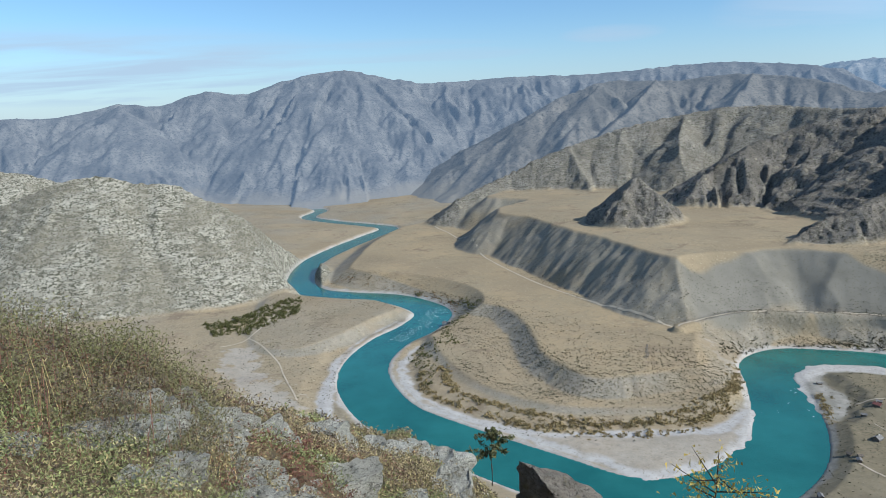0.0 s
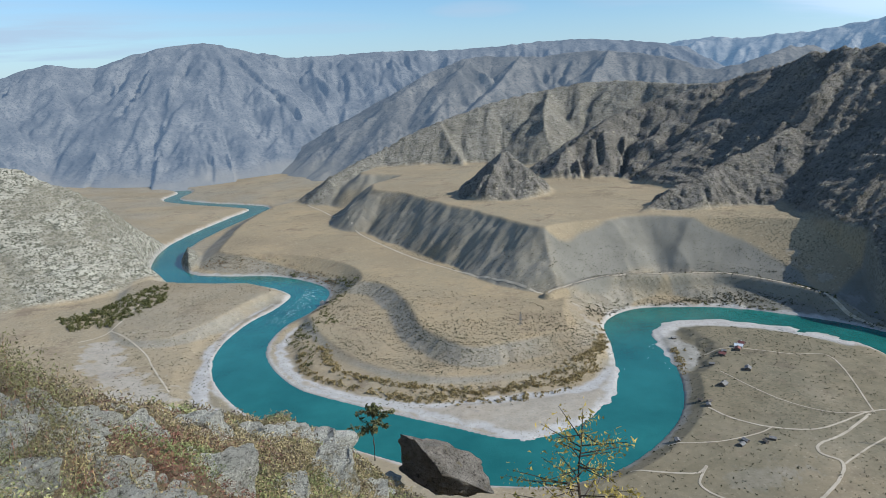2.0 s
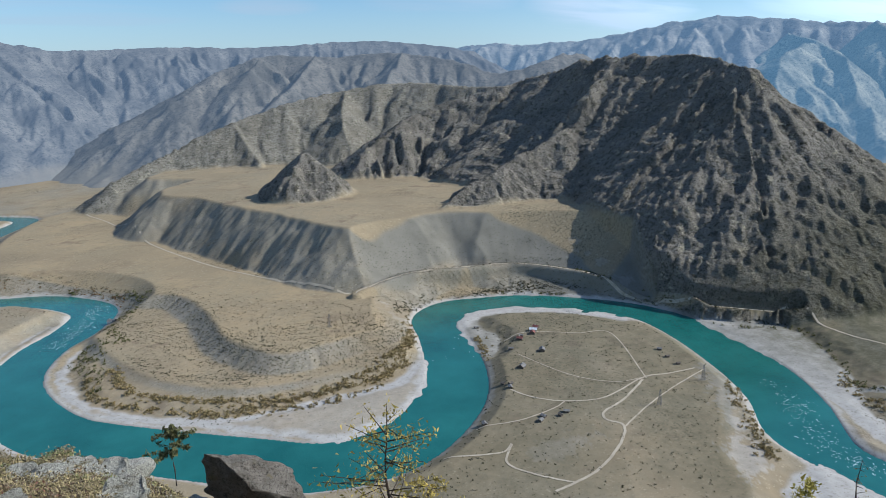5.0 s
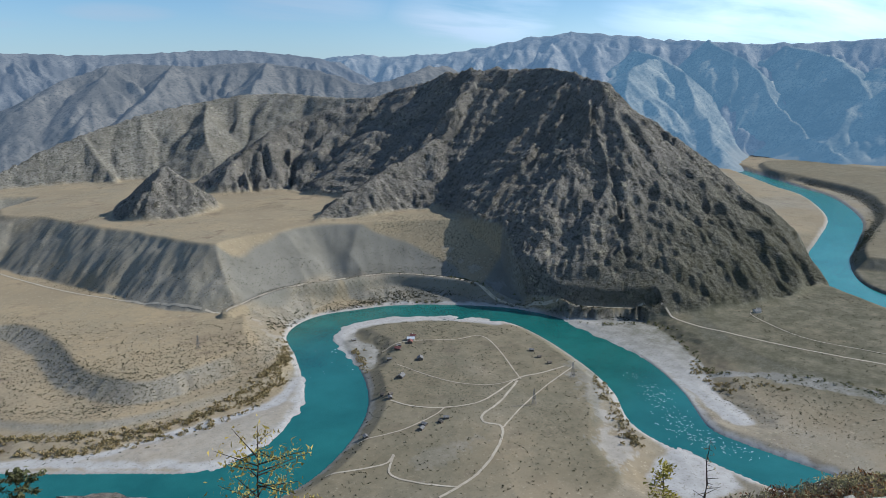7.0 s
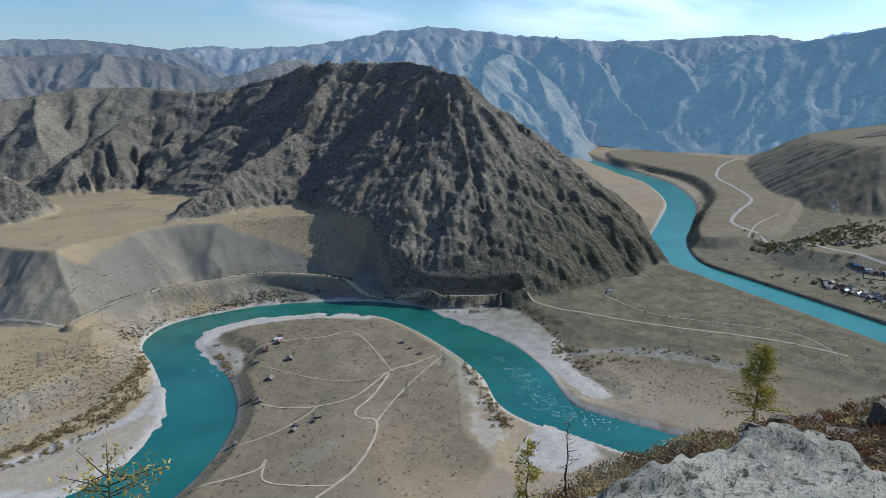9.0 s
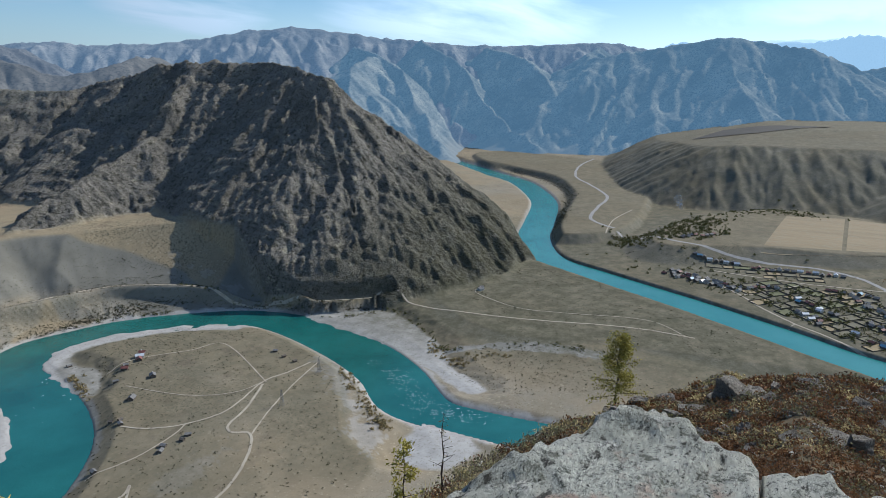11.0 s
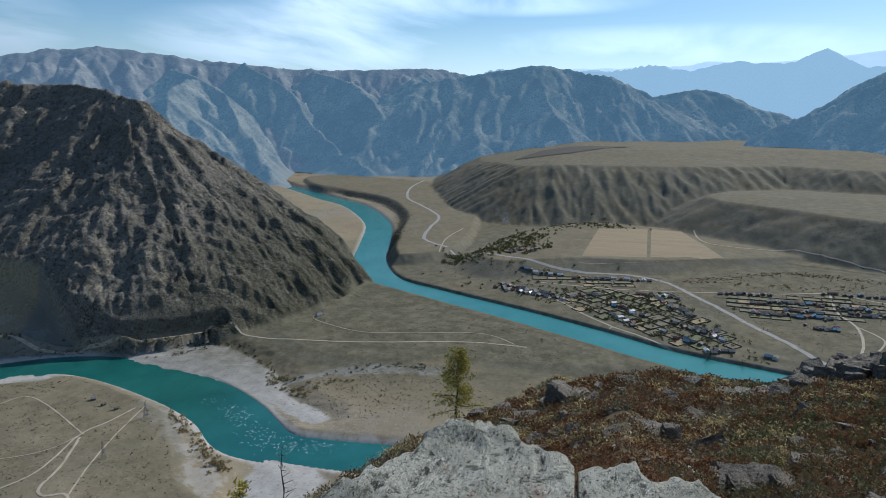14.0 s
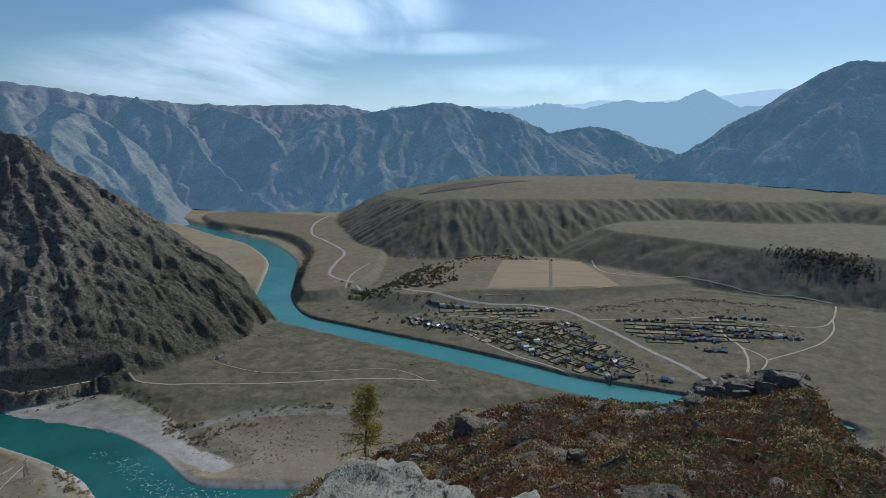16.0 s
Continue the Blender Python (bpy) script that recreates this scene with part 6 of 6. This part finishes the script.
def build_slab(az0, az1, top, label):
    """Half of the cracked granite slab: an uneven top that breaks off at its rim."""
    edge = np.array(SLAB_EDGE)
    az = np.linspace(az0, az1, int((az1 - az0) / 0.2))
    az = np.concatenate([[az0 - 0.01], az, [az1 + 0.01]])
    u = np.concatenate([np.linspace(0, 1, 70), 1 + np.linspace(0.02, 0.16, 14)])
    aa, uu = np.meshgrid(az, u)
    aa, uu = aa.ravel(), uu.ravel()
    rim = np.interp(aa, edge[:, 0], edge[:, 1]) + 0.10 * fbm(aa / 2.0, aa * 0, 1.0, 4, 5)
    r = 1.9 + (rim - 1.9) * uu
    x, y = r * np.sin(np.radians(aa)), r * np.cos(np.radians(aa))
    dome = 0.05 * fbm(x, y, 1.3, 6, 15, 0.55) + 0.065 * (crests(x + 2.2 * y, 0.7 * (y - x), 1.0, 6, 16, 0.6) - 0.62)
    bed = (x * 0.5 + y * 0.8 + 0.35 * fbm(x, y, 0.9, 4, 17)) / 0.42
    dome = dome + 0.05 * (smooth(0.75, 1.0, bed - np.floor(bed)) - (bed - np.floor(bed)))
    side = np.minimum(np.minimum(aa - az0, az1 - aa), 3) / 3
    dome = dome - 0.03 * (1 - smooth(0, 0.25, side)) - 0.09 * smooth(0.93, 1.03, uu) * (uu <= 1.2)
    drop = np.where(uu > 1, (uu - 1) * 13, 0) + 0.10 * fbm(x, y, 0.25, 3, 19) * (uu > 1)
    z = EYE + top + dome - drop + 0.07 * (uu - 0.5)
    z = np.where((aa <= az[0] + 0.004) | (aa >= az[-1] - 0.004), z - 0.9, z)
    me = grid_mesh("slab", len(az), len(u), False)
    finish(me, np.stack([x, y, z], -1), {}, M_LICHEN)
    me.flip_normals()
    tagged(new("rock_slab", me), label, "rock", group="cracked slab")


build_slab(52, 85.7, -2.30, "pale lichen-covered granite slab, split by a crack")
build_slab(86.05, 104, -2.33, "flat pale granite slab beside a dark crack")


# ---------------------------------------------------------------- plants at hand
def blades(xyz, per, length, width, mat, name, label, category, rng, lean=0.6):
    """Tufts of thin bent blades, three triangles each."""
    n = len(xyz) * per
    base = np.repeat(xyz, per, axis=0) + np.column_stack([rng.normal(size=(n, 2)) * 0.09, np.full(n, -0.02)])
    a = rng.uniform(0, 2 * np.pi, n)
    l = rng.uniform(0.5, 1.15, n) * np.repeat(length, per)
    out = np.column_stack([np.cos(a), np.sin(a), np.zeros(n)])
    side = np.column_stack([-np.sin(a + 0.6), np.cos(a + 0.6), np.zeros(n)]) * width
    k = rng.uniform(0.1, lean, n)[:, None]
    mid = base + np.array([0, 0, 1]) * (0.55 * l)[:, None] + out * k * (0.3 * l)[:, None]
    tip = base + np.array([0, 0, 1]) * (0.95 * l)[:, None] + out * k * (0.9 * l)[:, None]
    co = np.stack([base - side, base + side, mid + side * 0.7, base - side, mid + side * 0.7, mid - side * 0.7, mid - side * 0.7, mid + side * 0.7, tip], 1).reshape(-1, 3)
    triangles(name, co, mat, label, category)


def polar_spots(az0, az1, r0, r1, n, rng):
    az, r = np.radians(rng.uniform(az0, az1, n)), rng.uniform(r0, r1, n)
    x, y = r * np.sin(az), r * np.cos(az)
    return np.column_stack([x, y, home_hill(x, y)[0]])


def clumped(p, length, cut, seed):
    return p[vnoise(p[:, 0] / length, p[:, 1] / length, seed) > cut]


def build_near_plants():
    rng = np.random.default_rng(31)
    p = clumped(polar_spots(-40, 8, 2.2, 24, 1500, rng), 1.1, 0.2, 199)
    blades(p, 8, rng.uniform(0.08, 0.26, len(p)), 0.006, M_STRAW, "dry_grass", "dry straw-coloured grass tufts on the near slope", "grass", rng, 1.3)
    shrubs = ((M_TWIG_LEAF, 4200, -0.05, "brown_shrubs", "brown and olive low shrubs with thin leaves", 0.14, 0.38), (M_GREEN_LEAF, 2600, 0.1, "green_shrubs", "pale green herb clumps among rocks", 0.10, 0.26),
              (M_RED_LEAF, 1500, 0.2, "red_shrubs", "dull red autumn shrubs on the slope", 0.10, 0.28), (M_OLIVE, 2600, 0.05, "dark_shrubs", "dark twiggy shrubs on the near slope", 0.10, 0.30))
    for i, (mat, n, cut, name, label, lo, hi) in enumerate(shrubs):
        q = clumped(polar_spots(-40, 9, 3.0, 23, n * 2, rng), 1.1, cut, 200 + i)[:int(n * 0.8)]
        leaf_cloud(name, q, rng.uniform(lo, hi, len(q)) * 1.2, 46, mat, label, "shrub", flat=1.0, leaf=-0.0037, slim=0.36, rng=rng)
    # taller bushes along the left brink
    q = polar_spots(-42, -20, 6.0, 10.5, 380, rng)
    leaf_cloud("brink_bushes", q, rng.uniform(0.3, 0.65, len(q)), 150, M_BRINK, "tall dark twiggy bushes along the brink", "bush", flat=1.2, leaf=-0.0035, slim=0.32, rng=rng)
    blades(q, 2, rng.uniform(0.3, 0.7, len(q)), 0.005, M_RED_LEAF, "bare_twigs", "thin bare twigs standing above the bushes", "twigs", rng, 0.4)
    # rusty low shrubs of the right slope
    for i, (mat, n, cut, name, label) in enumerate(((M_RUST, 12000, -0.4, "rusty_shrubs", "rust-brown low autumn shrubs covering the slope"), (M_OLIVE, 7500, -0.15, "olive_shrubs", "dark olive low shrubs covering the slope"),
                                                    (M_STRAW, 2600, 0.1, "straw_tufts", "straw-yellow grass tufts between boulders"))):
        q = clumped(polar_spots(57, 120, 9, 60, n * 2, rng), 2.6, cut, 230 + i)[:n]
        leaf_cloud(name, q, rng.uniform(0.15, 0.55, len(q)) * (0.7 + np.hypot(q[:, 0], q[:, 1]) / 80), 20, mat, label, "shrub", flat=0.9, leaf=-0.0035, slim=0.45, rng=rng)
    q = polar_spots(99, 121, 14, 62, 3200, rng)
    leaf_cloud("knob_shrubs", q, rng.uniform(0.2, 0.5, len(q)), 22, M_KNOB, "dark green shrubs about the rocky knob", "shrub", flat=1.0, leaf=-0.0035, slim=0.45, rng=rng)
    q = polar_spots(47, 78, 7.5, 36, 1500, rng)
    leaf_cloud("brink_shrubs", q, rng.uniform(0.15, 0.4, len(q)), 22, M_OLIVE, "dark shrubs along the falling edge of the ridge", "shrub", flat=1.2, leaf=-0.0036, slim=0.4, rng=rng)
    blades(q, 6, rng.uniform(0.25, 0.6, len(q)), 0.008, M_STRAW, "brink_grass", "dry grass along the falling edge of the ridge", "grass", rng)


build_near_plants()


def build_stalks():
    rng = np.random.default_rng(44)
    for az, r, n in ((71.5, 5.4, 3), (76.0, 5.8, 2), (-31, 6.5, 6), (-27, 7.5, 6), (-22, 8.2, 4), (-35, 6.8, 6)):
        for i in range(n):
            a, d = az + rng.normal() * 0.9, r + rng.normal() * 0.3
            x, y = polar(a, d)
            top = rng.uniform(0.35, 0.75)
            bm = bmesh.new()
            lean = Vector((rng.normal() * 0.14, rng.normal() * 0.14, 1.0))
            tube_into(bm, [Vector((0, 0, -0.05)), lean * top * 0.5, lean * top + Vector((rng.normal() * 0.08, 0, -0.02))], [0.006, 0.004, 0.002], 4)
            ob = tagged(new("grass_stalk", bm_mesh("grass_stalk", bm, M_STRAW)), "tall dry straw stalk standing above the brink", "stalk", group="dry stalks")
            ob.matrix_basis = pose(x, y, hill_z(a, d))


build_stalks()


def build_tree(name, az, r, height, z, crown, leaf_mat, label, seed, leaves=2400, leaf=0.07, bare=0.25, spread=0.22, limbs=26):
    """A tapered trunk with limbs and a loose crown of small leaves."""
    rng = np.random.default_rng(seed)
    x, y = polar(az, r)
    base = tagged(new(name), label, "tree")
    base.matrix_basis = pose(x, y, z)
    bm = bmesh.new()
    pts = [Vector((0.03 * height * math.sin(i * 1.3 + seed) * 0.3, 0.03 * height * math.cos(i * 1.7 + seed) * 0.3, height * i / 8)) for i in range(9)]
    pts[0] = Vector((0, 0, -0.4))
    tube_into(bm, pts, [height * 0.016 * (1 - i / 9) for i in range(9)])
    part("trunk", bm_mesh("trunk", bm, M_BARK), base)
    tips, co = [], []
    for i in range(limbs):
        t = bare + (1 - bare) * (i + rng.random()) / limbs
        a = rng.uniform(0, 2 * math.pi)
        l = height * spread * (1.15 - t * 0.85) * rng.uniform(0.6, 1.2) * crown
        k = min(int(t * 8), 7)
        s = pts[k].lerp(pts[k + 1], t * 8 - k if t < 1 else 1)
        e = s + Vector((l * math.cos(a), l * math.sin(a), l * rng.uniform(-0.1, 0.45)))
        bm = bmesh.new()
        rod_into(bm, s, e, height * 0.005, height * 0.0015, 4)
        part("limb", bm_mesh("limb", bm, M_BARK), base)
        tips.append((s, e))
    per = leaves // limbs
    for s, e in tips:
        u = rng.uniform(0.2, 1.05, per)[:, None]
        mid = np.array(s) * (1 - u) + np.array(e) * u + rng.normal(size=(per, 3)) * height * 0.028
        t1, t2 = rng.normal(size=(per, 3)) * leaf, rng.normal(size=(per, 3)) * leaf * 0.6
        co.append(np.stack([mid + t1, mid - t1 * 0.5 + t2, mid - t1 * 0.5 - t2], 1).reshape(-1, 3))
    crown_ob = triangles("crown", np.vstack(co), leaf_mat, "", "", "")
    crown_ob.parent = base
    return base


build_tree("larch", 76.1, 47, 5.3, EYE - 47 * math.tan(radians(25.6)), 1.1, M_LARCH, "young yellow-green larch at the edge of the ridge", 4, 7500, 0.05, 0.12, 0.32, 56)
build_tree("larch", 57.3, 13.5, 1.9, hill_z(57.3, 13.5), 1.0, M_LARCH, "small thin yellowing larch sapling by the brink", 7, 900, 0.03, 0.1, 0.25, 22)
build_tree("larch", 64.0, 24, 2.2, hill_z(64.0, 24), 1.0, M_LARCH, "small thin yellowing larch sapling by the brink", 8, 900, 0.035, 0.1, 0.25, 22)
build_tree("dead_sapling", 60.8, 16, 2.3, hill_z(60.8, 16), 0.9, M_TWIG_LEAF, "bare dead sapling trunk by the brink", 9, 60, 0.02, 0.3, 0.16, 14)
build_tree("birch_shrub", 22.0, 9.0, 2.3, EYE - 9.0 * math.tan(radians(37.5)), 1.8, M_YELLOW_LEAF, "slender twiggy shrub with few yellow leaves", 10, 1500, 0.021, 0.25, 0.34, 40)
build_tree("birch_shrub", 25.5, 9.5, 1.2, EYE - 9.5 * math.tan(radians(36.5)), 1.8, M_YELLOW_LEAF, "slender twiggy shrub with few yellow leaves", 12, 700, 0.021, 0.15, 0.36, 26)
build_tree("cliff_bush", 3.7, 21.5, 1.5, EYE - 21.5 * math.tan(radians(29.4)), 1.5, M_KNOB, "dark olive leafed bush leaning over the cliff", 14, 900, 0.05, 0.5, 0.5, 18)
